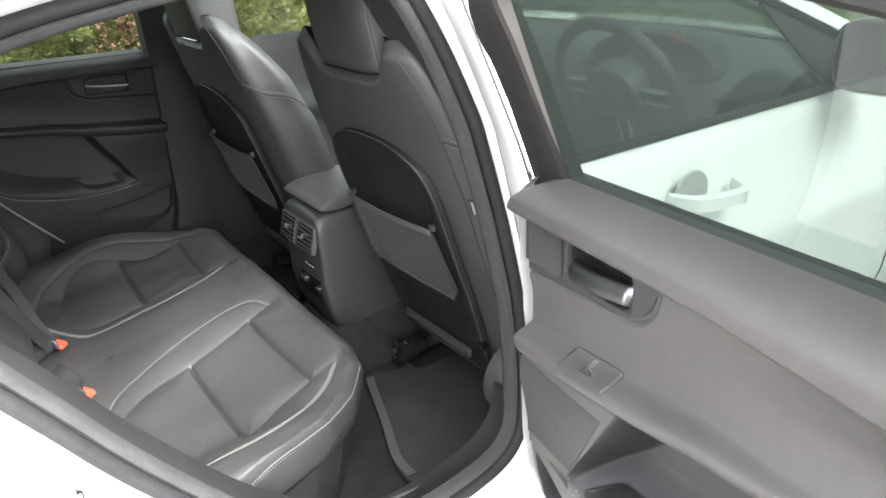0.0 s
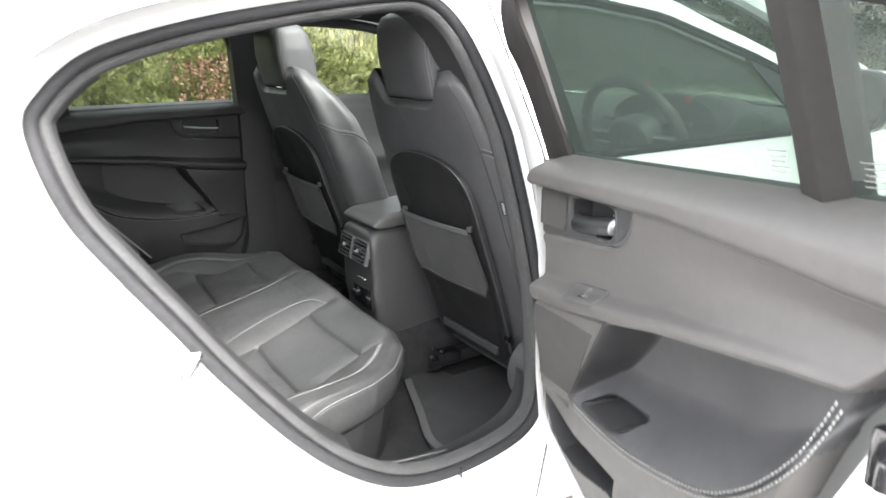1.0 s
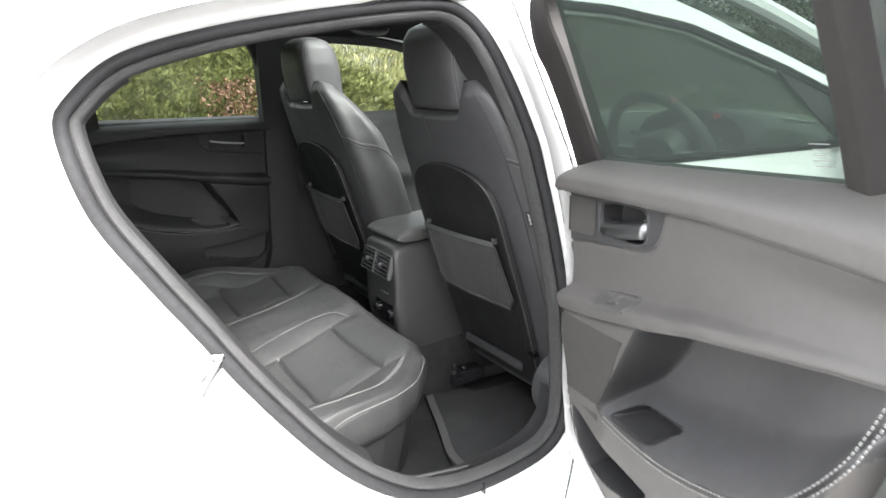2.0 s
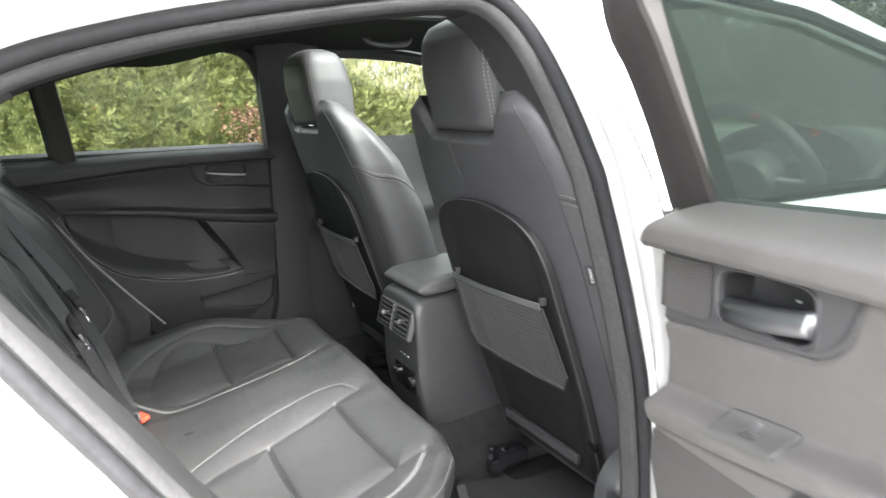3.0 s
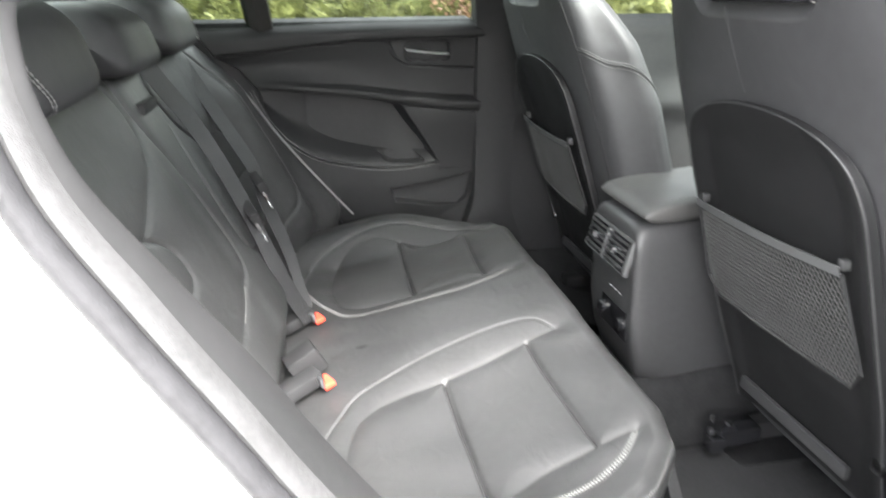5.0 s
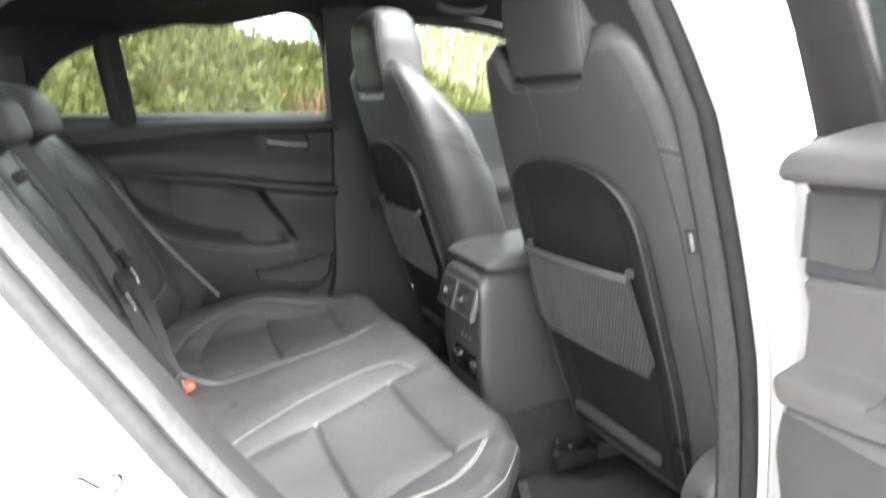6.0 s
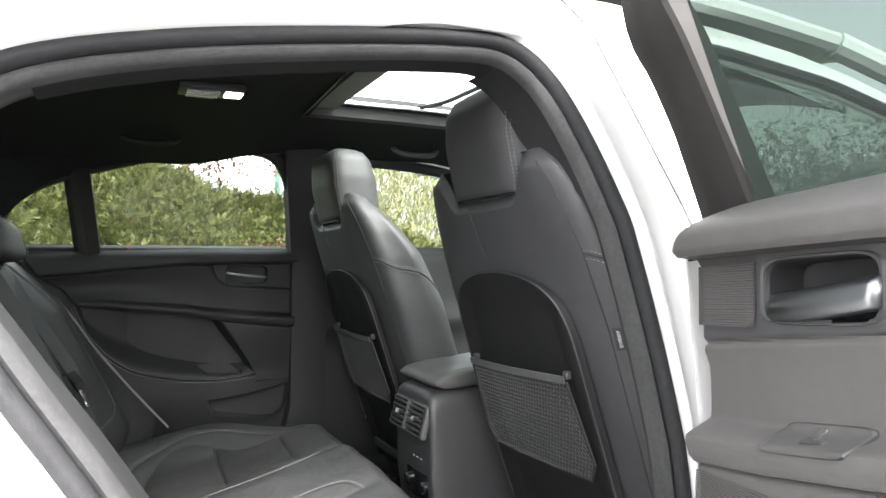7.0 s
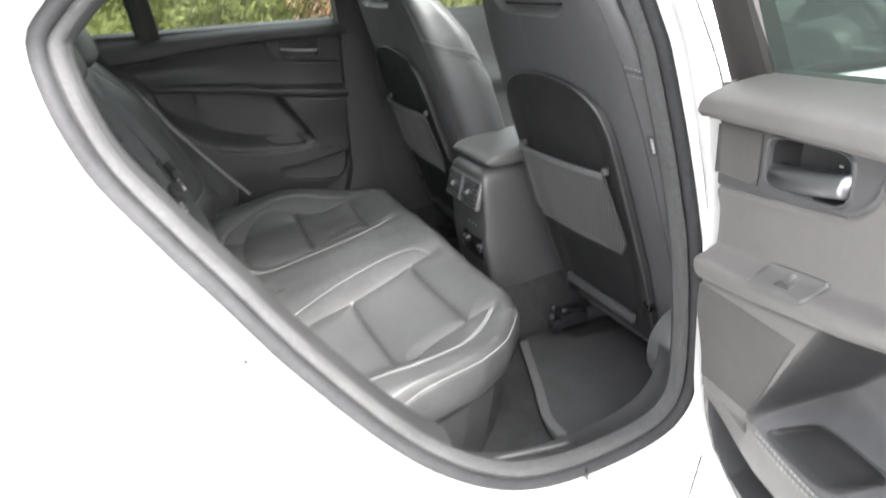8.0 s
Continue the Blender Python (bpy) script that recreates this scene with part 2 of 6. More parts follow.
def superring(cx, cy, z, hx, hy, power=4.0, n=40):
    a = np.linspace(0, 2 * math.pi, n, endpoint=False)
    c, s = np.cos(a), np.sin(a)
    return np.stack([cx + hx * np.sign(c) * np.abs(c) ** (2 / power), cy + hy * np.sign(s) * np.abs(s) ** (2 / power), np.full(n, z)], 1)


def lettering(words, size, m, mat, parent):
    """Raised writing in the built-in font."""
    cu = bpy.data.curves.new("writing", 'FONT')
    cu.body, cu.size, cu.extrude, cu.align_x, cu.align_y = words, size, 0.0002, 'CENTER', 'CENTER'
    tmp = new("writing", cu)
    bpy.context.view_layer.update()
    me = bpy.data.meshes.new_from_object(tmp)
    bpy.data.objects.remove(tmp)
    me.transform(m)
    bm = bmesh.new()
    bm.from_mesh(me)
    return part("writing", bm, mat, parent)


# ---- the car's side: opening outline and skin ----
def y_seal(z):
    return np.interp(z, (0.30, 0.70, 1.0, 1.28), (-0.727, -0.705, -0.66, -0.556))


def y_skin(z):
    return np.interp(z, (0.15, 0.30, 0.5, 0.75, 0.95, 1.0, 1.25, 1.33, 1.38, 1.40), (-0.82, -0.86, -0.90, -0.92, -0.87, -0.845, -0.68, -0.60, -0.50, -0.40))


OPENING = [(-0.696, 1.055), (-0.672, 1.105), (-0.598, 1.162), (-0.46, 1.204), (-0.29, 1.236), (-0.10, 1.262), (0.0, 1.262), (0.062, 1.212),
           (0.105, 1.11), (0.14, 0.96), (0.168, 0.80), (0.187, 0.62), (0.188, 0.47), (0.165, 0.39), (0.095, 0.345), (-0.05, 0.325),
           (-0.17, 0.342), (-0.275, 0.402), (-0.370, 0.495), (-0.476, 0.635), (-0.546, 0.742), (-0.611, 0.84), (-0.669, 0.94)]
N_OPEN = 200
OUT = spline(OPENING, N_OPEN, closed=True)
tan = np.roll(OUT, -1, 0) - np.roll(OUT, 1, 0)
tan /= np.linalg.norm(tan, axis=1, keepdims=True)
NORM = np.stack([-tan[:, 1], tan[:, 0]], 1)
MID = np.array([-0.22, 0.80])
NORM *= np.sign(np.sum(NORM * (OUT - MID), 1))[:, None]


def ring(offset, inboard):
    """The opening's outline moved outwards in its plane and inboard, as points."""
    q = OUT + NORM * offset
    return np.stack([q[:, 0], y_seal(OUT[:, 1]) + inboard, q[:, 1]], 1)


car = thing("car", (-0.2, 0, 0), "white saloon car with its rear side door standing open", "car")

X_SHUT = 0.062
ARCH = (-0.76, 0.25, 0.365)


def edge_of_panel(p, d):
    """How far from p, along d, the rear side panel reaches: to its rear, its lower edge, the roof or the wheel arch."""
    best = 9.0
    for axis, lim in ((0, -1.75), (0, X_SHUT), (1, 0.20), (1, 1.352)):
        if abs(d[axis]) > 1e-6:
            t = (lim - p[axis]) / d[axis]
            if t > 0:
                best = min(best, t)
    c = p - np.array(ARCH[:2])
    b, q = c @ d, c @ c - ARCH[2] ** 2
    if b * b - q > 0 and -b - math.sqrt(b * b - q) > 0:
        best = min(best, -b - math.sqrt(b * b - q))
    return best


def side_panel():
    """White side of the shell: jamb round the opening, then the outer skin to roof, sill, wheel arch and tail."""
    front = ss(0.55, 0.9, NORM[:, 0]) * ss(0.36, 0.5, OUT[:, 1])
    up = ss(0.4, 0.9, NORM[:, 1])
    skin0 = OUT + NORM * (0.055 - 0.02 * up)[:, None]
    skin0[:, 0] += (X_SHUT - 0.004 - skin0[:, 0]) * front
    skin0[:, 0] = np.minimum(skin0[:, 0], X_SHUT - 0.004)
    s3 = np.stack([skin0[:, 0], y_skin(skin0[:, 1]), skin0[:, 1]], 1)
    rows = [ring(-0.004, 0.012), ring(0.001, -0.010), ring(0.012, -0.022)]
    a = rows[-1]
    for k, (f, g) in enumerate(((0.25, 0.18), (0.5, 0.42), (0.75, 0.70), (0.92, 0.90))):
        q = a * (1 - f) + s3 * f
        q[:, 1] = a[:, 1] * (1 - g) + (s3[:, 1] + 0.004) * g
        rows.append(q)
    rows.append(s3)
    reach = []
    for i in range(N_OPEN):
        d = OUT[i] - MID
        d = d / np.linalg.norm(d)
        d = NORM[i] * 0.5 + d * 0.5
        d /= np.linalg.norm(d)
        r = edge_of_panel(skin0[i], d)
        reach.append(skin0[i] + d * max(0.003, r))
    reach = np.array(reach)
    for f in (0.015, 0.05, 0.12, 0.22, 0.35, 0.5, 0.65, 0.8, 0.92, 1.0):
        q = skin0 * (1 - f) + reach * f
        rows.append(np.stack([q[:, 0], y_skin(q[:, 1]), q[:, 1]], 1))
    return sheet(rows, closed=True)


part("side_panel", side_panel(), WHITE, car, "white painted side with rounded door opening", smooth=50)

# seal: outer bulb and inner flocked lip
seal = part("door_seal", sheet([ring(o, i) for o, i in ((0.002, 0.006), (0.003, -0.008), (0.0, -0.018), (-0.006, -0.023), (-0.013, -0.021), (-0.018, -0.013), (-0.019, -0.003), (-0.018, 0.010))], closed=True),
            RUBBER, car, "dark grey rubber door seal", smooth=60)
part("seal_lip", sheet([ring(-0.016 - o, i) for o, i in ((0.0, 0.002), (0.003, -0.007), (0.008, -0.011), (0.014, -0.008), (0.018, 0.0), (0.020, 0.012))], closed=True),
     FLOCK, seal, "worn flocked inner lip", smooth=60)
for at in (-0.04,):
    z0 = 0.324
    part("seal_joint", block((0.004, 0.026, 0.022), (at, y_seal(z0) - 0.012, z0 + 0.006), 0.001), GLOSS_BLACK, seal)


striker = part("door_striker", tube(spline([(-0.556, -0.823, 0.745), (-0.541, -0.849, 0.758), (-0.543, -0.857, 0.754), (-0.570, -0.863, 0.716), (-0.578, -0.857, 0.707), (-0.593, -0.833, 0.693)], 40), 0.0055, 10), CHROME, car, "bright steel door striker loop")
plate_turn = Euler((0.25, 0.62, -0.35)).to_matrix()
part("striker_plate", block((0.034, 0.008, 0.094), (-0.572, -0.833, 0.718), 0.004, plate_turn), CHROME, striker, "pressed steel plate")
for dz in (-0.034, 0.034):
    part("screw", block((0.013, 0.006, 0.013), tuple(Vector((-0.572, -0.833, 0.718)) + plate_turn @ Vector((0.0, -0.005, dz))), 0.003, plate_turn), STEEL, striker)


def jamb(name, lo, hi, depth, lift, mat, label, taper=0.0, z_lo=0.80, z_hi=1.0):
    """Inner trim that runs from the seal into the car, for the outline's steps lo to hi."""
    idx = np.arange(lo, hi) % N_OPEN
    rows = []
    for f in np.linspace(0, 1, 7):
        r = ring(-0.034 - lift * math.sin(f * math.pi / 2), 0.006 + depth * f)
        r[:, 1] -= taper * f * ss(z_lo, z_hi, OUT[:, 1])
        rows.append(r[idx])
    return part(name, sheet(rows), mat, car, label, smooth=60)


# outline steps: the spline starts at the rear tip and runs over the roof to the front and back along the sill
def step_near(x, z):
    return int(np.argmin((OUT[:, 0] - x) ** 2 + (OUT[:, 1] - z) ** 2))


i_c, i_b, i_s, i_r = step_near(-0.60, 1.162), step_near(0.0, 1.262), step_near(0.188, 0.47), step_near(-0.27, 0.41)
jamb("roof_side_trim", i_c, i_b + 1, 0.06, 0.004, HEADLINER, "black cloth roof edge")
jamb("pillar_trim", i_b, i_s + 1, 0.016, -0.002, TRIM_DARK, "black pillar cover", -0.085, 1.03, 1.15)
jamb("sill_trim", i_s, i_r + 1, 0.075, -0.028, TRIM_DARK, "black scuffed sill cover")
jamb("rear_jamb_trim", i_r, i_c + N_OPEN + 1, 0.058, 0.008, QUARTER, "grey quarter trim beside the seat", 0.044, 0.72, 1.0)
part("scuff_plate", tube(spline([(-0.20, -0.664, 0.352), (0.0, -0.664, 0.330), (0.06, -0.662, 0.330), (0.11, -0.655, 0.352)], 24), 0.003, 6), CONSOLE, car, "scuffed step edge on the sill")

# roof skin with the sunroof's hole, and the headliner below it
SUN_X, SUN_Y = (-0.062, 0.46), 0.345


def z_roof(x, y):
    return 1.412 - 0.05 * np.abs(y / 0.6) ** 2.5 - 0.06 * ss(-0.35, -1.1, x) - 0.05 * ss(0.35, 0.8, x)


gx, gy = np.linspace(-0.80, 0.72, 58), np.linspace(-0.60, 0.60, 41)
G = np.stack(np.meshgrid(gx, gy, indexing="ij"), 2)
mx, my = (gx[:-1] + gx[1:]) / 2, (gy[:-1] + gy[1:]) / 2
hole = ~((mx[:, None] > SUN_X[0] - 0.03) & (mx[:, None] < SUN_X[1] + 0.03) & (np.abs(my[None]) < SUN_Y + 0.03))
part("roof", thick(sheet(np.dstack([G, z_roof(G[..., 0], G[..., 1])]), keep=hole), 0.004), WHITE, car, "white painted roof")


def z_liner(x, y):
    return 1.298 + 0.047 * ss(-0.36, -0.08, x) - 0.085 * np.abs(y / 0.6) ** 3.2 - 0.035 * ss(-0.50, -0.85, x) - 0.05 * ss(0.4, 0.75, x)


gx, gy = np.linspace(-0.83, 0.72, 79), np.linspace(-0.59, 0.59, 61)
G = np.stack(np.meshgrid(gx, gy, indexing="ij"), 2)
mx, my = (gx[:-1] + gx[1:]) / 2, (gy[:-1] + gy[1:]) / 2
hole = ~((mx[:, None] > SUN_X[0]) & (mx[:, None] < SUN_X[1]) & (np.abs(my[None]) < SUN_Y))
headliner = part("headliner", sheet(np.dstack([G, z_liner(G[..., 0], G[..., 1])]), keep=hole), HEADLINER, car, "black cloth headliner")
sx, sy = SUN_X, SUN_Y
rim = []
for inset, lift in ((0.012, -0.003), (0.0, 0.004), (-0.004, 0.03), (-0.028, 0.032), (-0.03, 0.055)):
    row = []
    for qx, qy, ddx, ddy in ((sx[0], -sy, 1, 1), (sx[0], 0, 1, 0), (sx[0], sy, 1, -1), ((sx[0] + sx[1]) / 2, sy, 0, -1), (sx[1], sy, -1, -1), (sx[1], 0, -1, 0), (sx[1], -sy, -1, 1), ((sx[0] + sx[1]) / 2, -sy, 0, 1)):
        row.append((qx - ddx * inset, qy - ddy * inset, z_liner(qx, qy) + lift))
    rim.append(row)
sunroof = part("sunroof_frame", sheet(rim, closed=True), PLASTIC_GREY, car, "grey sunroof surround with blind drawn back")
part("sunroof_rail", block((0.42, 0.012, 0.010), (0.17, 0.318, 1.366), 0.003), STEEL, sunroof, "bright guide rail")
gx, gy = np.linspace(SUN_X[0] - 0.03, SUN_X[1] + 0.03, 9), np.linspace(-SUN_Y - 0.03, SUN_Y + 0.03, 9)
G = np.stack(np.meshgrid(gx, gy, indexing="ij"), 2)
pane = part("sunroof_glass", sheet(np.dstack([G, z_roof(G[..., 0], G[..., 1]) - 0.001])), CLEAR, sunroof)
part("wind_deflector", tube(spline([(0.13, -0.36, 1.368), (0.22, -0.335, 1.372), (0.278, -0.26, 1.374), (0.294, -0.14, 1.376), (0.299, 0.0, 1.377), (0.294, 0.14, 1.376), (0.278, 0.26, 1.374), (0.22, 0.335, 1.372), (0.13, 0.36, 1.368)], 50), 0.006, 6), TRIM_DARK, sunroof)
part("roof_blind", block((0.075, 0.70, 0.006), (-0.024, 0, 1.354), 0.002), BLIND, sunroof, "grey roof blind drawn back")


# dome lamp in the headliner
def z_l(x, y):
    return float(z_liner(x, y))


dome = part("dome_lamp", block((0.125, 0.085, 0.014), (-0.335, 0.03, z_l(-0.335, 0.03) - 0.004), 0.005), PLASTIC_GREY, car, "rear reading lamp, lit")
LIT = bpy.data.materials.new("lit_lamp_lens")
LIT.use_nodes = True
LIT.node_tree.nodes["Principled BSDF"].inputs["Base Color"].default_value = (0.9, 0.9, 0.88, 1)
LIT.node_tree.nodes["Principled BSDF"].inputs["Emission Color"].default_value = (1.0, 0.96, 0.88, 1)
LIT.node_tree.nodes["Principled BSDF"].inputs["Emission Strength"].default_value = 2.0
part("lens", block((0.034, 0.044, 0.006), (-0.292, 0.03, z_l(-0.3, 0.03) - 0.014), 0.002), LIT, dome, "glowing white lens")
for yy in (0.008, 0.028, 0.048):
    part("switch", block((0.062, 0.013, 0.006), (-0.352, yy, z_l(-0.35, 0.03) - 0.013), 0.002), STEEL, dome)


def grab(x0, x1, y, z):
    path = spline([(x0, y, z + 0.022), (x0 + 0.012, y - 0.012, z - 0.002), (x0 + 0.04, y - 0.022, z - 0.012), ((x0 + x1) / 2, y - 0.025, z - 0.014), (x1 - 0.04, y - 0.022, z - 0.012), (x1 - 0.012, y - 0.012, z - 0.002), (x1, y, z + 0.022)], 30)
    return join(tube(path, 0.009, 8), block((0.03, 0.02, 0.016), (x0, y, z + 0.016), 0.004), block((0.03, 0.02, 0.016), (x1, y, z + 0.016), 0.004))


part("grab_handle", grab(0.238, 0.388, 0.525, 1.285), PLASTIC_GREY, car)
part("grab_handle", grab(-0.50, -0.36, 0.47, 1.262), TRIM_DARK, car)

# far side: outer skin with window band cut out, pillar covers and rails
gx, gz = np.linspace(-1.75, 1.95, 300), np.linspace(0.20, 1.352, 150)
G = np.stack(np.meshgrid(gx, gz, indexing="ij"), 2)
mx, mz = np.meshgrid((gx[:-1] + gx[1:]) / 2, (gz[:-1] + gz[1:]) / 2, indexing="ij")


def glazing(x, z):
    """Whether (x, z) lies in the side windows: rear pane and quarter light, or the front window."""
    top_r = np.interp(x, (-0.80, -0.76, -0.70, -0.60, -0.40, -0.20, -0.08, 0.0), (1.03, 1.09, 1.14, 1.18, 1.224, 1.25, 1.25, 1.23))
    rear = (x > -0.80) & (x < 0.0) & (z > 0.955) & (z < top_r + 0.026)
    top_f = np.interp(x, (0.07, 0.3, 0.5, 0.75, 1.15), (1.25, 1.252, 1.225, 1.14, 0.98))
    fr = (x > 0.08) & (x < 1.12) & (z > 0.98) & (z < top_f)
    return rear | fr


def not_arch(x, z):
    return ((x + 0.76) ** 2 + (z - 0.25) ** 2 > 0.365 ** 2) & ((x - 2.07) ** 2 + (z - 0.25) ** 2 > 0.365 ** 2)


def above_nose(x, z):
    return z < np.interp(x, (-1.75, -1.45, -0.8, 0.7, 1.3, 1.95), (1.02, 1.06, 1.36, 1.36, 1.0, 0.92))


far = sheet(np.dstack([G[..., 0], -y_skin(G[..., 1]), G[..., 1]]), keep=(~glazing(mx, mz)) & not_arch(mx, mz) & above_nose(mx, mz))
part("far_side_panel", far, WHITE, car, "white painted side")


# wheels
def wheel(x, y):
    s = 1 if y > 0 else -1
    a = np.linspace(0, 2 * math.pi, 48, endpoint=False)
    rings = [[(x + r * math.cos(t), y + s * w, 0.32 + r * math.sin(t)) for t in a] for r, w in ((0.23, 0.08), (0.27, 0.09), (0.305, 0.085), (0.32, 0.06), (0.32, -0.08), (0.30, -0.10), (0.23, -0.10))]
    w = part("wheel", sheet(rings, closed=True), TYRE, car, "black tyre on an alloy rim")
    rim_b = sheet([[(x + r * math.cos(t), y + s * q, 0.32 + r * math.sin(t)) for t in a] for r, q in ((0.235, 0.082), (0.225, 0.07), (0.215, 0.02), (0.20, 0.0))], closed=True)
    spokes = [block((0.045, 0.03, 0.19), (0, 0, 0), 0.008) for _ in range(5)]
    for i, b in enumerate(spokes):
        t = i * 2 * math.pi / 5
        bmesh.ops.transform(b, matrix=pose(x + 0.12 * math.sin(t), y + s * 0.055, 0.32 + 0.12 * math.cos(t)) @ Matrix.Rotation(t, 4, 'Y'), verts=b.verts)
    part("rim", join(rim_b, *spokes), STEEL, w)


for wx in (-0.76, 2.07):
    for wy in (-0.80, 0.80):
        wheel(wx, wy)

# wheel housings, floor pan, bulkheads
part("floor_pan", block((3.6, 1.5, 0.03), (0.3, 0, 0.205), 0.005), TRIM_DARK, car)
for wy in (-1, 1):
    a = np.linspace(math.pi * -0.02, math.pi * 1.02, 24)
    for wx in (-0.76, 2.07):
        part("wheel_housing", sheet([[(wx + 0.37 * math.cos(t), wy * q, 0.25 + 0.37 * math.sin(t)) for t in a] for q in (0.89, 0.62)]), TRIM_DARK, car)

# unseen sheet, added to stop ground light leaking into the cabin
part("bulkhead", sheet([[(1.36, y, z) for y in np.linspace(-0.86, 0.86, 9)] for z in (0.2, 0.5, 0.8, 0.975)]), TRIM_DARK, car)
# bonnet, windscreen, rear screen, boot
def across(profile, half, n=21, drop=0.03):
    """A sheet across the car from an x, z profile; half: half-width at each row."""
    rows = []
    for (x, z), h in zip(profile, half):
        yy = np.linspace(-h, h, n)
        rows.append([(x - 0.12 * abs(v / h) ** 2 if x > 0 else x + 0.10 * abs(v / h) ** 2, v, z - drop * abs(v / h) ** 3) for v in yy])
    return sheet(rows)


prof = spline([(1.42, 0.985), (1.8, 0.945), (2.3, 0.86), (2.68, 0.72), (2.80, 0.55), (2.80, 0.25)], 24)
part("bonnet", thick(across(prof, np.interp(prof[:, 0], (1.4, 2.3, 2.8), (0.80, 0.82, 0.70)), drop=0.05), 0.004), WHITE, car, "white bonnet and nose")
windscreen = part("windscreen", across([(0.70, 1.352), (0.9, 1.28), (1.15, 1.155), (1.44, 0.985)], (0.56, 0.60, 0.66, 0.72)), SCREEN, car)
windscreen.visible_shadow = False
rear_screen = part("rear_screen", across([(-0.84, 1.335), (-1.0, 1.275), (-1.2, 1.18), (-1.42, 1.055)], (0.54, 0.57, 0.60, 0.62)), SCREEN, car)
prof = spline([(-1.40, 1.065), (-1.62, 1.06), (-1.80, 1.03), (-1.86, 0.85), (-1.88, 0.6), (-1.80, 0.25)], 20)
part("boot", thick(across(prof, np.interp(prof[:, 1], (0.2, 1.06), (0.80, 0.70)), drop=0.04), 0.004), WHITE, car, "white boot lid and tail")
for s in (-1, 1):
    pil = spline([(0.66, s * 0.60, 1.335), (0.9, s * 0.655, 1.245), (1.15, s * 0.735, 1.115), (1.42, s * 0.80, 0.975)], 24)
    part("screen_pillar", tube(pil, 0.024, 10), WHITE if s < 0 else TRIM_DARK, car)
    pil = spline([(-0.78, s * 0.575, 1.33), (-1.0, s * 0.62, 1.26), (-1.2, s * 0.67, 1.17), (-1.48, s * 0.72, 1.04)], 20)
    part("rear_pillar", tube(pil, 0.05, 10), WHITE, car)
    part("roof_rail", tube(spline([(0.70, s * 0.60, 1.335), (0.3, s * 0.60, 1.362), (-0.3, s * 0.60, 1.36), (-0.80, s * 0.58, 1.33)], 20), 0.018, 8), WHITE, car)

# parcel shelf and inside of the rear pillars
part("parcel_shelf", block((0.55, 1.20, 0.03), (-1.12, 0, 0.985), 0.008), HEADLINER, car)
rows = []
for x, zt in ((-0.782, 1.19), (-0.82, 1.22), (-0.9, 1.22), (-1.05, 1.2), (-1.25, 1.12), (-1.42, 1.03)):
    rows.append([(x, 0.645 - 0.38 * (max(z, 0.98) - 0.98) + 0.02, z) for z in np.linspace(0.90, zt + 0.06, 8)])
q_in = part("rear_quarter_cover", sheet(rows), HEADLINER, car, "black rear pillar cover")
part("belt_slot", block((0.05, 0.012, 0.012), (-0.83, 0.60, 1.06), 0.003), TRIM_DARK, q_in)


# ---- doors ----
def door_map_near(s, w, z):
    return (-0.2 * s - 0.98 * w, -0.92 - 0.98 * s + 0.2 * w, z + 0.055 * s)


def door_map_far(s, w, z):
    return (-s - 0.008, 0.69 - w, z)


def put(pts, m):
    p = np.asarray(pts, float)
    x, y, z = m(p[..., 0], p[..., 1], p[..., 2])
    return np.stack([x, y, z + 0 * x], -1)


def lean(z, base=-0.012):
    """How far the window frame leans inboard over the belt line."""
    return base + 0.38 * np.maximum(0, np.asarray(z, float) - 0.98)


def front_edge(z):
    return np.interp(z, (0.36, 0.45, 0.484, 0.511, 0.605, 0.705, 0.757, 0.775, 0.806, 0.860, 0.872, 0.936, 0.944, 0.952, 0.961, 0.970, 0.981, 0.990, 1.0), (0.26, 0.12, 0.050, 0.018, -0.002, -0.008, 0.004, 0.004, -0.002, -0.006, -0.012, -0.015, -0.024, -0.026, -0.022, -0.014, 0.000, 0.014, 0.034))


def rear_edge(z):
    return np.interp(z, (0.36, 0.45, 0.55, 0.68, 0.77, 0.826, 0.875, 0.95, 1.0), (0.32, 0.40, 0.465, 0.555, 0.592, 0.618, 0.640, 0.70, 0.75))


def seam1(s):
    return np.interp(s, (-0.03, 0.0, 0.212, 0.333, 0.43, 0.509, 0.574, 0.69), (0.948, 0.949, 0.947, 0.944, 0.936, 0.929, 0.921, 0.912))


def seam2(s):
    return np.interp(s, (-0.03, 0.014, 0.10, 0.245, 0.33, 0.425, 0.53, 0.614), (0.752, 0.757, 0.765, 0.785, 0.802, 0.815, 0.829, 0.834))


STITCH = spline([(0.10, 0.620), (0.125, 0.617), (0.209, 0.609), (0.297, 0.612), (0.384, 0.628), (0.458, 0.651), (0.518, 0.693), (0.566, 0.751), (0.589, 0.795), (0.606, 0.836)], 160)


def stitch_line(s):
    return np.interp(s, STITCH[:, 0], STITCH[:, 1])


def tri_edge(z):
    """The slanting edge between the speaker panel and the hollow behind it."""
    return np.interp(z, (0.62, 0.79), (0.120, 0.222))


def rim_w(s):
    """How far the stitched rim of the hollow stands out."""
    return 0.004 + 0.020 * ss(0.10, 0.55, s)


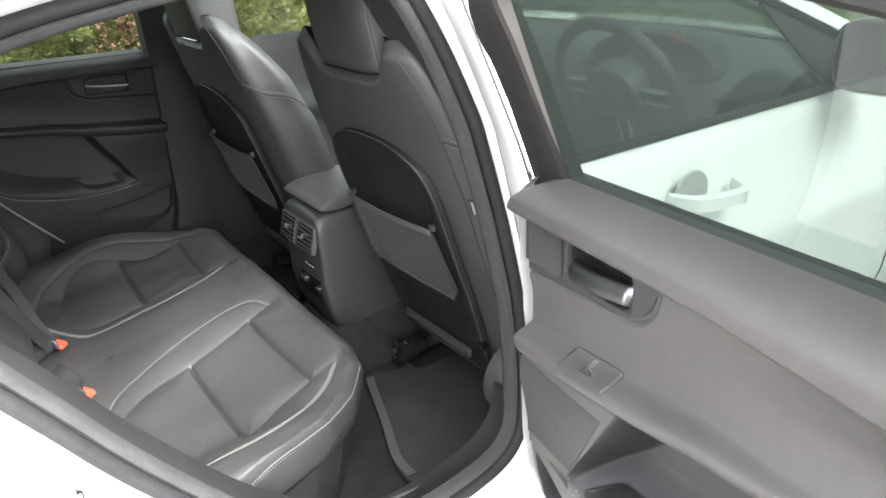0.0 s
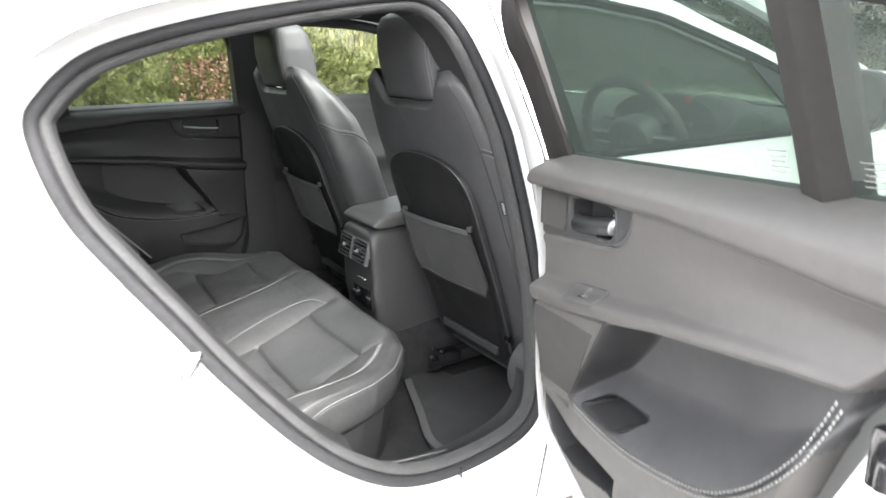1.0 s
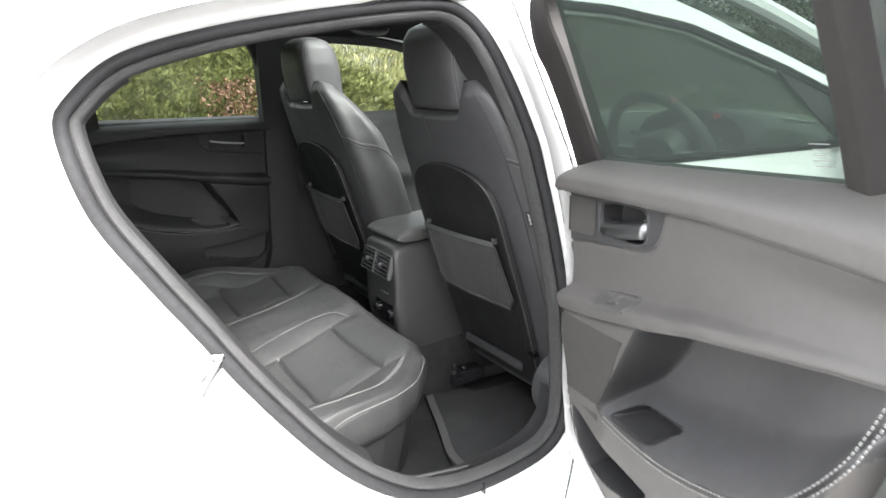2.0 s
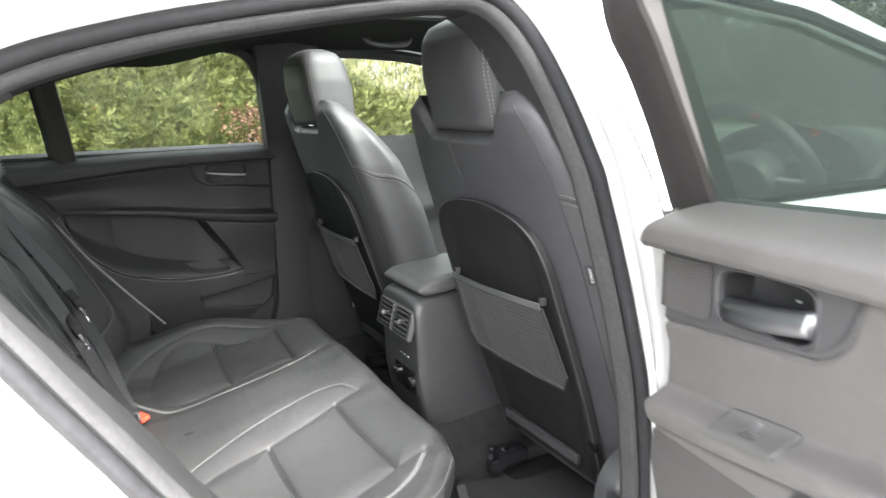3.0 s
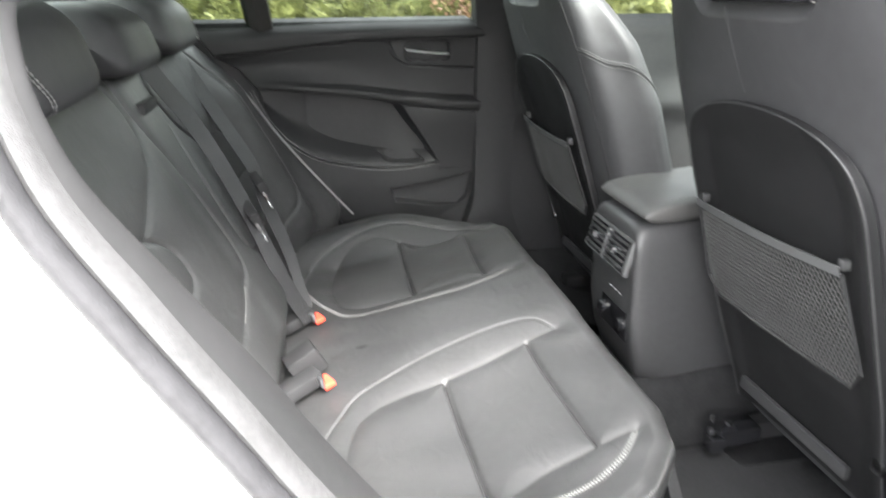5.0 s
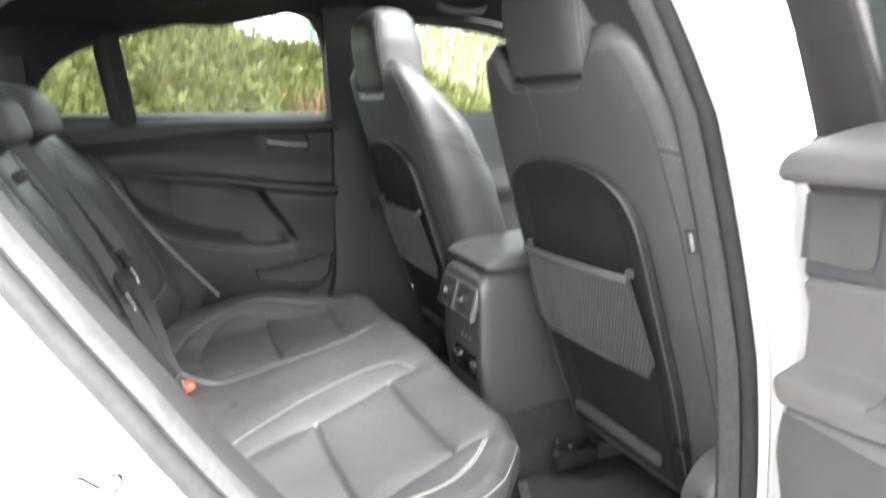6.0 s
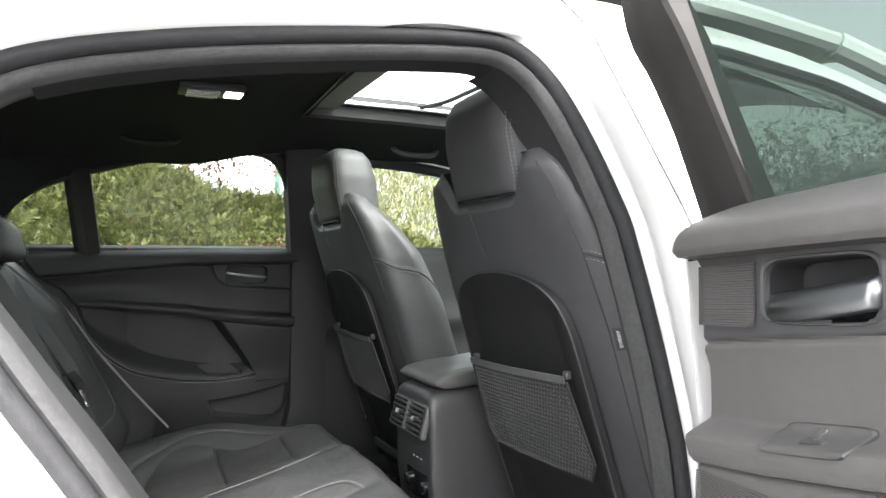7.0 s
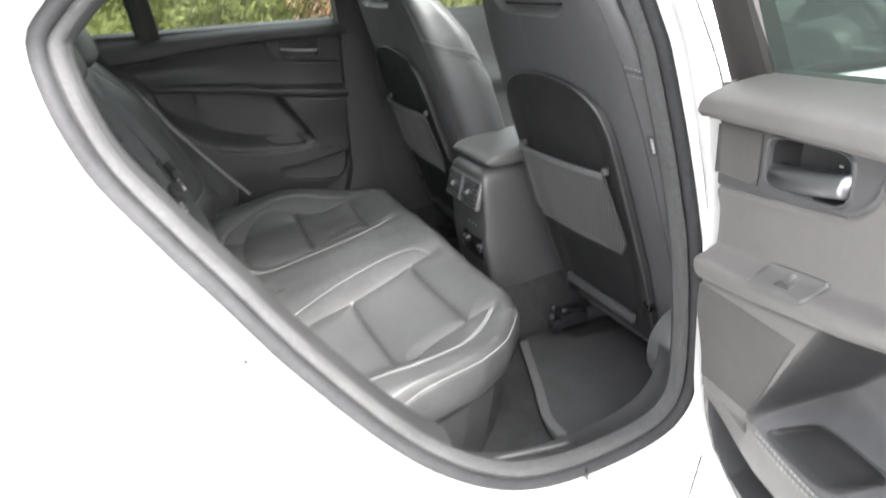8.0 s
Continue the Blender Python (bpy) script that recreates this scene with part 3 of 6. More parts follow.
def relief(s, z, deep=1.0):
    """Depth of the door's inner trim and the piece that each place belongs to."""
    s, z = np.broadcast_arrays(np.asarray(s, float), np.asarray(z, float))
    a, b, c = seam1(s), seam2(s), stitch_line(s)
    w = np.zeros_like(s)
    piece = np.zeros(s.shape, int)
    # top roll
    top = z > a - 1e-6
    t = (z - a) / (1.0 - a)
    w = np.where(top, 0.014 * np.sqrt(np.clip(1 - (2 * t - 0.55) ** 2 * 0.4, 0, 1)) - 0.062 * np.clip(t - 0.35, 0, 1) ** 2.0 * 2, w)
    piece[top] = 1
    # upper panel swelling into the armrest
    up = (~top) & (z > b - 1e-6)
    t = np.clip((a - z) / (a - b), 0, 1)
    fade = 1 - ss(0.22, 0.62, s)
    ledge = 0.027 * deep ** 1.2 * fade * ss(0.785, 0.88, t) * (1 - 0.2 * ss(0.9, 1.0, t))
    w = np.where(up, -0.016 * np.sin(np.clip(t, 0, 1) * math.pi * 0.8) + ledge + 0.026 * ss(0.3, 1.0, t) * (1 - fade) * (1 - 0.35 * ss(0.5, 0.62, s)) + 0.002, w)
    piece[up] = 2
    # below: speaker panel, hollow, lower panel
    low = ~(top | up)
    spk = low & (s < tri_edge(z)) & (z > 0.60)
    hollow = low & ~spk & (z > c) & (s > 0.10)
    lowp = low & ~spk & ~hollow
    w = np.where(spk, 0.006 - 0.016 * ss(0.76, 0.62, z), w)
    piece[spk] = 3
    up_in = (z - c) / np.maximum(b - c, 0.02)
    wall = ss(0.0, 0.014 + 0.036 * ss(0.62, 0.76, z), s - tri_edge(z))
    bowl = ss(0.0, 0.48, up_in) * (1 - 0.45 * ss(0.36, 0.57, s))
    w = np.where(hollow, rim_w(s) - 0.072 * deep * bowl * wall, w)
    piece[hollow] = 4
    piece[hollow & (s - tri_edge(z) < 0.012 + 0.040 * ss(0.62, 0.76, z))] = 10
    w = np.where(lowp, rim_w(s) - 0.002 - 0.014 * ss(0.16, 0.02, s) - 0.03 * ss(0.58, 0.40, z), w)
    piece[lowp] = 5
    # soft pinch along the seams
    for line in (a, b):
        w = w - (0.002 + 0.002 * (deep > 0.5)) * np.exp(-((z - line) / 0.0035) ** 2)
    w = w - 0.004 * np.exp(-((z - c) / 0.004) ** 2) * (s > 0.12) * low
    # handle plate and its well
    right = 0.256 - 0.42 * (0.945 - z)
    d_r, d_b = right - s, z - (0.8655 + 0.075 * s)
    rc = 0.034
    d_c = rc - np.sqrt(np.clip(rc - d_r, 0, None) ** 2 + np.clip(rc - d_b, 0, None) ** 2)
    dp = np.where((d_r < rc) & (d_b < rc), d_c, np.minimum(d_r, d_b))
    inside = (z < a) & (dp > 0) & (deep > 0.5)
    plate = inside
    w = np.where(inside, w * (1 - ss(0, 0.01, dp)) - 0.012 * ss(0, 0.01, dp), w)
    w = w - 0.004 * np.exp(-(dp / 0.0028) ** 2) * (z < a) * (deep > 0.5)
    piece[plate] = 6
    well = plate & (((s - 0.144) / 0.0585) ** 6 + ((z - 0.914) / 0.0255) ** 6 < 1)
    piece[well] = 7
    # pull cup in the ledge of the hollow
    q_s, q_z = (s - 0.225 - 1.3 * (z - 0.639)) / 0.052, (z - 0.639 - 0.03 * (s - 0.225)) / 0.0155
    cup = hollow & (q_s ** 6 + q_z ** 6 < 1) & (deep > 0.5)
    piece[cup] = 8
    # bottle bin, open at the front
    lid_z = np.interp(s, (0.0, 0.145, 0.26), (0.590, 0.563, 0.552))
    dd = np.minimum(np.minimum(s - front_edge(z) - 0.018, 0.262 - 0.35 * (0.552 - z) - s), np.minimum(z - 0.487 - 0.02 * ss(0.1, 0.25, s), lid_z - z))
    bin_ = lowp & (dd > 0)
    w = np.where(bin_, w - 0.07 * deep ** 2 * ss(0, 0.016, dd), w)
    piece[bin_] = 9
    return w, piece


PIECES = {1: ("top_roll", TRIM, "charcoal padded top roll"), 2: ("upper_panel", TRIM, "charcoal soft panel with armrest"), 3: ("speaker_panel", TRIM, "charcoal speaker cover"),
          4: ("hollow_insert", LEATHER_SOFT, "black leather insert"), 5: ("lower_panel", TRIM, "charcoal lower panel"), 6: ("handle_plate", PLASTIC_GREY, ""),
          # the bin takes a darker plastic: the shade inside it is in the colour
          9: ("door_bin", TRIM_DARK, ""), 10: ("hollow_wall", TRIM_DARK, "black moulded wall of the hollow")}


def door_trim(door, m, upto=1.0, dark=False):
    zz = np.concatenate([np.linspace(0.37, 0.79, 200), np.linspace(0.79, 0.945, 75)[1:], np.linspace(0.945, upto, 27)[1:]])
    aa = np.linspace(0, 1, 300)
    s = front_edge(zz)[:, None] * (1 - aa)[None] + rear_edge(zz)[:, None] * aa[None]
    z = np.repeat(zz[:, None], 300, 1)
    f1, f2 = np.interp(zz, (0.79, 0.945, 1.0), (0, 1, 0))[:, None], np.interp(zz, (0.60, 0.79, 0.945), (0, 1, 0))[:, None]
    z = z + f1 * (seam1(s) - 0.945) + f2 * (seam2(s) - 0.79)
    w, piece = relief(s, z)
    edge = np.minimum(aa, 1 - aa)[None] * (rear_edge(zz) - front_edge(zz))[:, None]
    w = w - 0.05 * (1 - np.clip(edge / 0.012, 0, 1)) ** 2
    pts = put(np.stack([s, w, z], -1), m)
    fp = piece[:-1, :-1]
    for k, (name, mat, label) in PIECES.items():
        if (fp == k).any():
            # dark: same charcoal trim, with the far side's shade put into colour and label
            part(name, sheet(pts, keep=fp == k), SHADED_FAR_TRIM if dark else mat, door, label.replace("charcoal", "black").replace("grey", "black") if dark else label, smooth=50)
    # handle, its surround, switch, grilles and stitching
    def mapped(bm):
        for v in bm.verts:
            v.co = Vector([float(q) for q in m(v.co.x, v.co.y, v.co.z)])
        return bm
    bowl = [[(0.144 + 0.0585 * r * math.copysign(abs(math.cos(q)) ** 0.4, math.cos(q)), d - 0.016, 0.914 + 0.0255 * r * math.copysign(abs(math.sin(q)) ** 0.4, math.sin(q))) for q in np.linspace(0, 2 * math.pi, 48, endpoint=False)] for r, d in ((1.10, 0.0036), (1.06, 0.0058), (1.0, 0.0050), (0.97, 0.0), (0.95, -0.016), (0.90, -0.030), (0.6, -0.034), (0.05, -0.034))]
    base_w = [float(relief(np.array([0.225 + 0.052 * a_ + 0.020 * b_]), np.array([0.639 + 0.0155 * b_]))[0][0]) for a_, b_ in ((0, 1.15), (0, -1.15), (-1.15, 0), (1.15, 0))]
    def rest(u, v):
        return (base_w[0] * (1 + v) + base_w[1] * (1 - v)) / 2 + (base_w[3] - base_w[2]) / 2 * u
    cup_rows = []
    for r, d in ((1.16, -0.002), (1.08, 0.0035), (1.0, 0.003), (0.95, -0.004), (0.92, -0.030), (0.85, -0.044), (0.05, -0.046)):
        row = []
        for q in np.linspace(0, 2 * math.pi, 44, endpoint=False):
            u, v = r * math.copysign(abs(math.cos(q)) ** 0.4, math.cos(q)), r * math.copysign(abs(math.sin(q)) ** 0.4, math.sin(q))
            row.append((0.225 + 0.052 * u + 0.020 * v, rest(u, v) + d, 0.639 + 0.0155 * v + 0.0016 * u))
        cup_rows.append(row)
    # darker plastic in the cup stands in for the shade of its hollow
    part("pull_cup", mapped(sheet(cup_rows, closed=True)), TRIM_DARK, door, "black rounded pull cup", smooth=50)
    part("handle_surround", mapped(sheet(bowl[:4], closed=True)), SHADED_FAR_TRIM if dark else PLASTIC_GREY, door, "rounded surround", smooth=50)
    part("handle_well", mapped(sheet(bowl[3:], closed=True)), TRIM_DARK, door, "black handle well", smooth=50)
    hp = spline([(0.087, -0.022, 0.899), (0.091, -0.013, 0.8995), (0.115, -0.009, 0.901), (0.155, -0.007, 0.905), (0.194, -0.007, 0.9105), (0.2025, -0.0075, 0.912), (0.205, -0.010, 0.9125)], 28)
    sect = ((-0.004, 0.004), (0.001, 0.006), (0.003, 0.0085), (0.0, 0.0105), (-0.006, 0.0095), (-0.010, 0.004)) if dark else ((-0.005, -0.0135), (0.001, -0.011), (0.004, -0.004), (0.003, 0.004), (-0.002, 0.0110), (-0.007, 0.0125), (-0.012, 0.010), (-0.012, -0.010))
    # far lever: only its upper lip, in brighter metal that carries the glint
    part("door_handle", mapped(loft([[(p[0], p[1] + dw, p[2] + dz) for dw, dz in sect] for p in hp])), BRIGHT if dark else LEVER, door, "satin chrome pull handle", smooth=65)
    def oval(sc, hs, tc, ht, lift):
        """A small rounded plate on the armrest's swell."""
        rows = []
        for r in (1.06, 1.0, 0.92, 0.6, 0.3, 0.02):
            row = []
            for q in np.linspace(0, 2 * math.pi, 32, endpoint=False):
                s_ = sc + hs * r * math.copysign(abs(math.cos(q)) ** 0.3, math.cos(q))
                tt = tc + ht * r * math.copysign(abs(math.sin(q)) ** 0.35, math.sin(q))
                zz_ = float(seam1(s_) + (seam2(s_) - seam1(s_)) * tt)
                row.append((s_, float(relief(np.array([s_]), np.array([zz_]))[0][0]) + (lift if r < 1.03 else -0.001), zz_))
            rows.append(row)
        return sheet(put(rows, m), closed=True)
    if not dark:
        part("switch_gap", oval(0.155, 0.0445, 0.832, 0.062, 0.0006), TRIM_DARK, door, smooth=50)
        part("window_switch", oval(0.155, 0.043, 0.832, 0.058, 0.0018), SWITCH, door, "flush grey window switch", smooth=50)
        part("switch_rocker", join(oval(0.158, 0.011, 0.835, 0.008, 0.0034), oval(0.153, 0.003, 0.815, 0.026, 0.0036)), STEEL, door, "small pale rocker mark", smooth=50)
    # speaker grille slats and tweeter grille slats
    grille_mat = SHADED_FAR_TRIM if dark else GRILLE
    if not dark:
        bars = []
        for i in range(58):
            z0 = 0.748 - i * 0.0023
            s1 = tri_edge(z0) - 0.010
            s0 = float(front_edge(z0)) + 0.010
            if s1 - s0 > 0.01:
                ww = relief(np.array([(s0 + s1) / 2]), np.array([z0]))[0][0] + 0.0006
                bars.append(block((s1 - s0, 0.0016, 0.0012), ((s0 + s1) / 2, ww, z0), 0))
        part("speaker_grille", mapped(join(*bars)), grille_mat, door, "fine ribbed grille")
        bars = []
        for i in range(25):
            z0 = 0.883 + i * 0.0023
            s1 = 0.076 - 0.012 * max(0.0, (0.893 - z0) / 0.010) ** 2
            s0 = float(front_edge(z0)) + 0.016
            bars.append(block((s1 - s0, 0.0016, 0.0011), ((s0 + s1) / 2, -0.0104, z0), 0))
        for i in range(35):
            bars.append(block((0.0009, 0.0014, 0.0560), (-0.005 + i * 0.0023, -0.0104, 0.911), 0))
        part("tweeter_grille", mapped(join(*bars)), grille_mat, door, "fine meshed grille")
    # dark sewn seams between the pieces
    for line, s_a, s_b, up_ in ((seam1, -0.024, 0.665, -0.0016), (seam2, 0.006, 0.600, -0.0012)):
        q = np.linspace(s_a, s_b, 90)
        zl = line(q) + up_
        part("sewn_seam", tube(put(np.stack([q, relief(q, zl)[0] + 0.0006, zl], 1), m), 0.0012, 6), TRIM_DARK, door, "dark sewn seam")
    nrm = np.asarray(m(0.0, 1.0, 0.0)) - np.asarray(m(0.0, 0.0, 0.0))
    tn = np.gradient(STITCH, axis=0)
    tn /= np.linalg.norm(tn, axis=1, keepdims=True)
    for off in (0.0042, -0.0034):
        c = (STITCH + np.stack([-tn[:, 1], tn[:, 0]], 1) * off)[12:159]
        path = put(np.stack([c[:, 0], rim_w(c[:, 0]) + 0.0004, c[:, 1]], 1), m)
        part("stitching", stitches(path, nrm, 0.0046, 0.0024, 0.0019, 0.0014), THREAD, door, "pale double stitching")
    return mapped


def window_frame(door, m, mapped, base, front, wide_front, bar_s, rise=0.0, narrow=0.8):
    """Black frame, quarter bar, glass and belt seals over the belt line."""
    path = front + [(s, z + rise * (z - 0.98) / 0.27) for s, z in ((0.17, 1.258), (0.28, 1.247), (0.42, 1.222), (0.57, 1.182), (0.67, 1.145), (0.735, 1.10), (0.762, 1.05), (0.765, 0.98))]
    sp = spline(path, 80)
    tn = np.gradient(sp, axis=0)
    tn /= np.linalg.norm(tn, axis=1, keepdims=True)
    nv = np.stack([-tn[:, 1], tn[:, 0]], 1)
    rows = []
    for (s, z), n_, i in zip(sp, nv, range(80)):
        wide = 0.030 if i > 26 else np.interp(i, (0, 8, 17, 26), (wide_front, wide_front * 0.85, wide_front * narrow, 0.030))
        b_w = lean(z, base)
        row = []
        for o, d in ((0.0, -0.012), (0.0, 0.004), (0.004, 0.008), (wide * 0.62, 0.007), (wide * 0.70, 0.003), (wide * 0.95, 0.003), (wide, -0.006), (wide, -0.020), (0.0, -0.020)):
            # o runs outwards from the glass edge
            row.append((s + n_[0] * o, b_w + d, z + n_[1] * o))
        rows.append(row)
    bm = sheet(put(rows, m), closed=True)
    fr = part("window_frame", caps(bm), FRAME, door, "black window frame", smooth=40)
    bar = [[(s, float(lean(z, base)) + d, z) for s, d in ((q - 0.036, -0.012), (q - 0.034, 0.005), (q - 0.031, 0.007), (q - 0.002, 0.016), (q + 0.003, 0.014), (q + 0.030, -0.010), (q + 0.031, -0.016), (q, -0.02))] for q, z in zip(np.linspace(bar_s[0], bar_s[1], 4), (0.97, 1.05, 1.12, 1.198 + rise * 0.8))]
    part("quarter_bar", mapped(loft(bar)), FRAME, door, "black upright bar")
    def pane(s0, s1, name, lo=0.972):
        ss_ = np.linspace(s0, s1, 30)
        rows = []
        for f in np.linspace(0, 1, 8):
            zt = np.interp(ss_, sp[26:74, 0], sp[26:74, 1] + 0.006)
            z = lo + (np.maximum(zt, lo + 0.01) - lo) * f
            rows.append(np.stack([ss_, lean(z, base) + 0.001, z], 1))
        g = part(name, sheet(put(rows, m)), FAR_TINT if m is door_map_far else TINT, door, "green tinted pane")
        return g
    pane(front[0][0] - 0.004, 0.5 * (bar_s[0] + bar_s[1]) - 0.02, "window_glass")
    pane(0.5 * (bar_s[0] + bar_s[1]) - 0.02, 0.762, "quarter_glass")
    for d, zz_, nm in ((-0.004, 0.985, "belt_seal"),):
        rows = []
        for s in np.linspace(0.02, 0.755, 40):
            z = 0.984
            rows.append([(s, base - 0.010 + q, z + h) for q, h in ((0.0, -0.02), (0.0, 0.004), (0.004, 0.008), (0.008, 0.004), (0.012, -0.004), (0.016, -0.006), (0.018, -0.014))])
        part(nm, sheet(put(rows, m)), BACK_PANEL, door, "black belt line seal")
    return fr


def door_shell(door, m, outer_w, label):
    """White outer skin of the door and the faces that close it to the trim."""
    zz = np.linspace(0.33, 0.985, 30)
    def bulge(z):
        return outer_w + np.interp(z, (0.33, 0.5, 0.75, 0.93, 0.985), (0.05, 0.012, 0.0, 0.05, 0.075))
    rows = []
    for z in zz:
        f, r = float(front_edge(max(z, 0.38))) - 0.03, float(rear_edge(max(z, 0.38))) + 0.045
        row = [(f + 0.018, -0.012, z), (f + 0.004, -0.03, z), (f, -0.05, z)] + [(s, float(bulge(z)), z) for s in np.linspace(f, r, 14)] + [(r, -0.05, z), (r - 0.004, -0.035, z), (r - 0.035, -0.02, z)]
        rows.append(row)
    rows.insert(0, [(p[0], -0.03, p[2] + 0.0) for p in rows[0]])
    return part("rear_door", sheet(put(rows, m)), WHITE, door, label, smooth=40)


rear_door = door_shell(car, door_map_near, -0.165, "white rear door standing wide open, charcoal inner trim")
mp = door_trim(rear_door, door_map_near)
window_frame(rear_door, door_map_near, mp, -0.045, [(0.047, 0.97), (0.040, 1.06), (0.030, 1.15), (0.019, 1.205), (0.034, 1.238), (0.090, 1.250)], 0.090, (0.518, 0.510), -0.030, 0.85)
for s0, zb_ in ((0.456, 0.994), (0.560, 0.990)):
    bars = [block((0.024 - 0.004 * (i % 3), 0.0008, 0.0010), (s0 + 0.002 * (i % 2), -0.045 + 0.38 * (zb_ + 0.040 - i * 0.0055 - 0.98) + 0.0025, zb_ + 0.040 - i * 0.0055), 0) for i in range(5)]
    part("glass_marking", mp(join(*bars)), ETCH, rear_door, "small grey etched lines")
part("door_latch", mp(join(block((0.030, 0.022, 0.060), (0.622, -0.022, 0.775), 0.006), block((0.012, 0.03, 0.03), (0.628, -0.018, 0.765), 0.004))), GLOSS_BLACK, rear_door, "black latch in the door edge")

far_door = part("rear_door", sheet([[(x, 0.722, z) for x in np.linspace(-0.70, 0.0, 8)] for z in (0.36, 0.6, 0.94)]), TRIM_DARK, car, "closed rear door, inner trim coloured dark for shade, pale stitching")
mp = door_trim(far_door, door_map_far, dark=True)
window_frame(far_door, door_map_far, mp, -0.012, [(0.012, 0.97), (0.022, 1.05), (0.040, 1.14), (0.065, 1.21), (0.10, 1.247)], 0.055, (0.572, 0.598))

# far front door: trim, window frame and glass
xs, zs = np.linspace(0.075, 1.15, 60), np.linspace(0.30, 1.0, 50)
G = np.stack(np.meshgrid(xs, zs, indexing="ij"), 2)
depth = 0.02 * np.sin(np.clip((G[..., 1] - 0.3) / 0.68, 0, 1) * math.pi) + 0.03 * np.exp(-((G[..., 1] - 0.76) / 0.04) ** 2) - 0.05 * np.clip(G[..., 1] - 0.975, 0, 1) * 40 * 0.02
far_front = part("front_door", sheet(np.dstack([G[..., 0], 0.69 - depth + np.clip(G[..., 1] - 0.965, 0, 1) * 0.9, G[..., 1]])), TRIM_DARK, car, "closed front door with black moulded trim")
part("door_handle", block((0.10, 0.02, 0.014), (0.62, 0.665, 0.90), 0.005), CHROME, far_front)
arc = spline([(0.085, 0.97), (0.09, 1.1), (0.10, 1.2), (0.13, 1.252), (0.3, 1.254), (0.5, 1.228), (0.75, 1.145), (1.12, 0.985)], 50)
part("window_frame", tube([(x, 0.712 - 0.38 * max(0, z - 0.98), z) for x, z in arc], 0.018, 8), TRIM_DARK, far_front)
ax = np.linspace(0.09, 1.10, 20)
top = np.interp(ax, (0.09, 0.13, 0.3, 0.5, 0.75, 1.12), (1.2, 1.252, 1.254, 1.228, 1.145, 0.985))
rows = [[(x, 0.716 - 0.38 * max(0, z - 0.98), z) for x, z in zip(ax, 0.97 + (top - 0.97) * f)] for f in np.linspace(0, 1, 6)]
g = part("window_glass", sheet(rows), CLEAR, far_front)
rows = []
for z in np.linspace(0.30, 1.30, 24):
    y = 0.70 - 0.38 * max(0, z - 0.98)
    x0, x1 = np.interp(z, (0.3, 0.40, 0.50, 0.95, 1.3), (-0.11, -0.07, -0.034, -0.028, -0.075)), np.interp(z, (0.3, 0.95, 1.3), (0.12, 0.10, 0.12))
    rows.append([(x0, y + 0.02, z), (x0 + 0.005, y - 0.018, z), ((x0 + x1) / 2, y - 0.034, z), (x1 - 0.005, y - 0.018, z), (x1, y + 0.02, z)])
part("far_pillar_trim", sheet(rows), TRIM_DARK, car, "black pillar cover", smooth=60)

part("far_side_lining", sheet([[(x, 0.725 - 0.30 * max(0, z - 0.98), z) for x in np.linspace(-0.95, 1.2, 30) ] for z in (0.24, 0.5, 0.75, 0.955)]), TRIM_DARK, car, "black inner side lining")
def far_head(x):
    return float(np.interp(x, (-1.0, -0.78, -0.735, -0.67, -0.57, -0.42, -0.28, -0.17, -0.05, 0.10, 0.3, 0.5, 0.72), (1.0, 1.02, 1.08, 1.13, 1.170, 1.21, 1.236, 1.25, 1.255, 1.25, 1.252, 1.225, 1.15)))


rows = []
for x in np.linspace(-1.0, 0.70, 40):
    z0, z1 = far_head(x) + 0.026, float(z_liner(x, 0.56))
    z1 = max(z1, z0 + 0.015)
    y0 = 0.700 - 0.38 * max(0, z0 - 0.98)
    rows.append([(x, y0 + (0.555 - y0) * f, z0 + (z1 + 0.004 - z0) * f) for f in np.linspace(0, 1, 6)])
part("far_roof_lining", sheet(rows), HEADLINER, car, "black cloth roof edge")
# near front door, closed: skin, window, handle
def front_top(x):
    return np.interp(x, (0.06, 0.12, 0.30, 0.50, 0.75, 0.95, 1.16), (1.262, 1.27, 1.262, 1.232, 1.145, 1.06, 0.975))


def on_skin(x, z, d=0.0):
    return (x, float(y_skin(z)) + d, z)


gx, gz = np.linspace(0.070, 1.16, 60), np.linspace(0.26, 0.972, 40)
lower = sheet([[on_skin(x, z) for z in gz] for x in gx])
rail_x = np.linspace(0.070, 1.16, 60)
rail = sheet([[on_skin(x, z) for z in np.linspace(float(front_top(x)) - 0.02, min(1.345, float(front_top(x)) + float(np.interp(x, (0.40, 0.70), (0.062, 0.036)))), 8)] for x in rail_x])
post = sheet([[on_skin(x, z, -0.002) for z in np.linspace(0.965, 1.262, 20)] for x in np.linspace(0.070, 0.150, 8)])
front_door = part("front_door", thick(join(lower, rail, post), 0.012), WHITE, car, "closed white front door with body-coloured handle")
gz = np.linspace(0.26, 1.34, 60)
fx = np.linspace(0.146, 1.12, 30)
rows = [[(x, y_skin(z) + 0.010, z) for x, z in zip(fx, 0.95 + (np.maximum(front_top(fx), 0.97) - 0.95) * f)] for f in np.linspace(0, 1, 10)]
g = part("window_glass", sheet(rows), FRONT_TINT, front_door)
part("window_seal", join(tube([(x, y_skin(z) - 0.003, z) for x, z in zip(fx, front_top(fx) - 0.012)], 0.010, 8), tube([(x, y_skin(0.972) - 0.003, 0.972) for x in fx], 0.008, 8),
                         tube([(0.150, y_skin(z) - 0.002, z) for z in np.linspace(0.97, 1.255, 12)], 0.006, 8)), RUBBER, front_door)
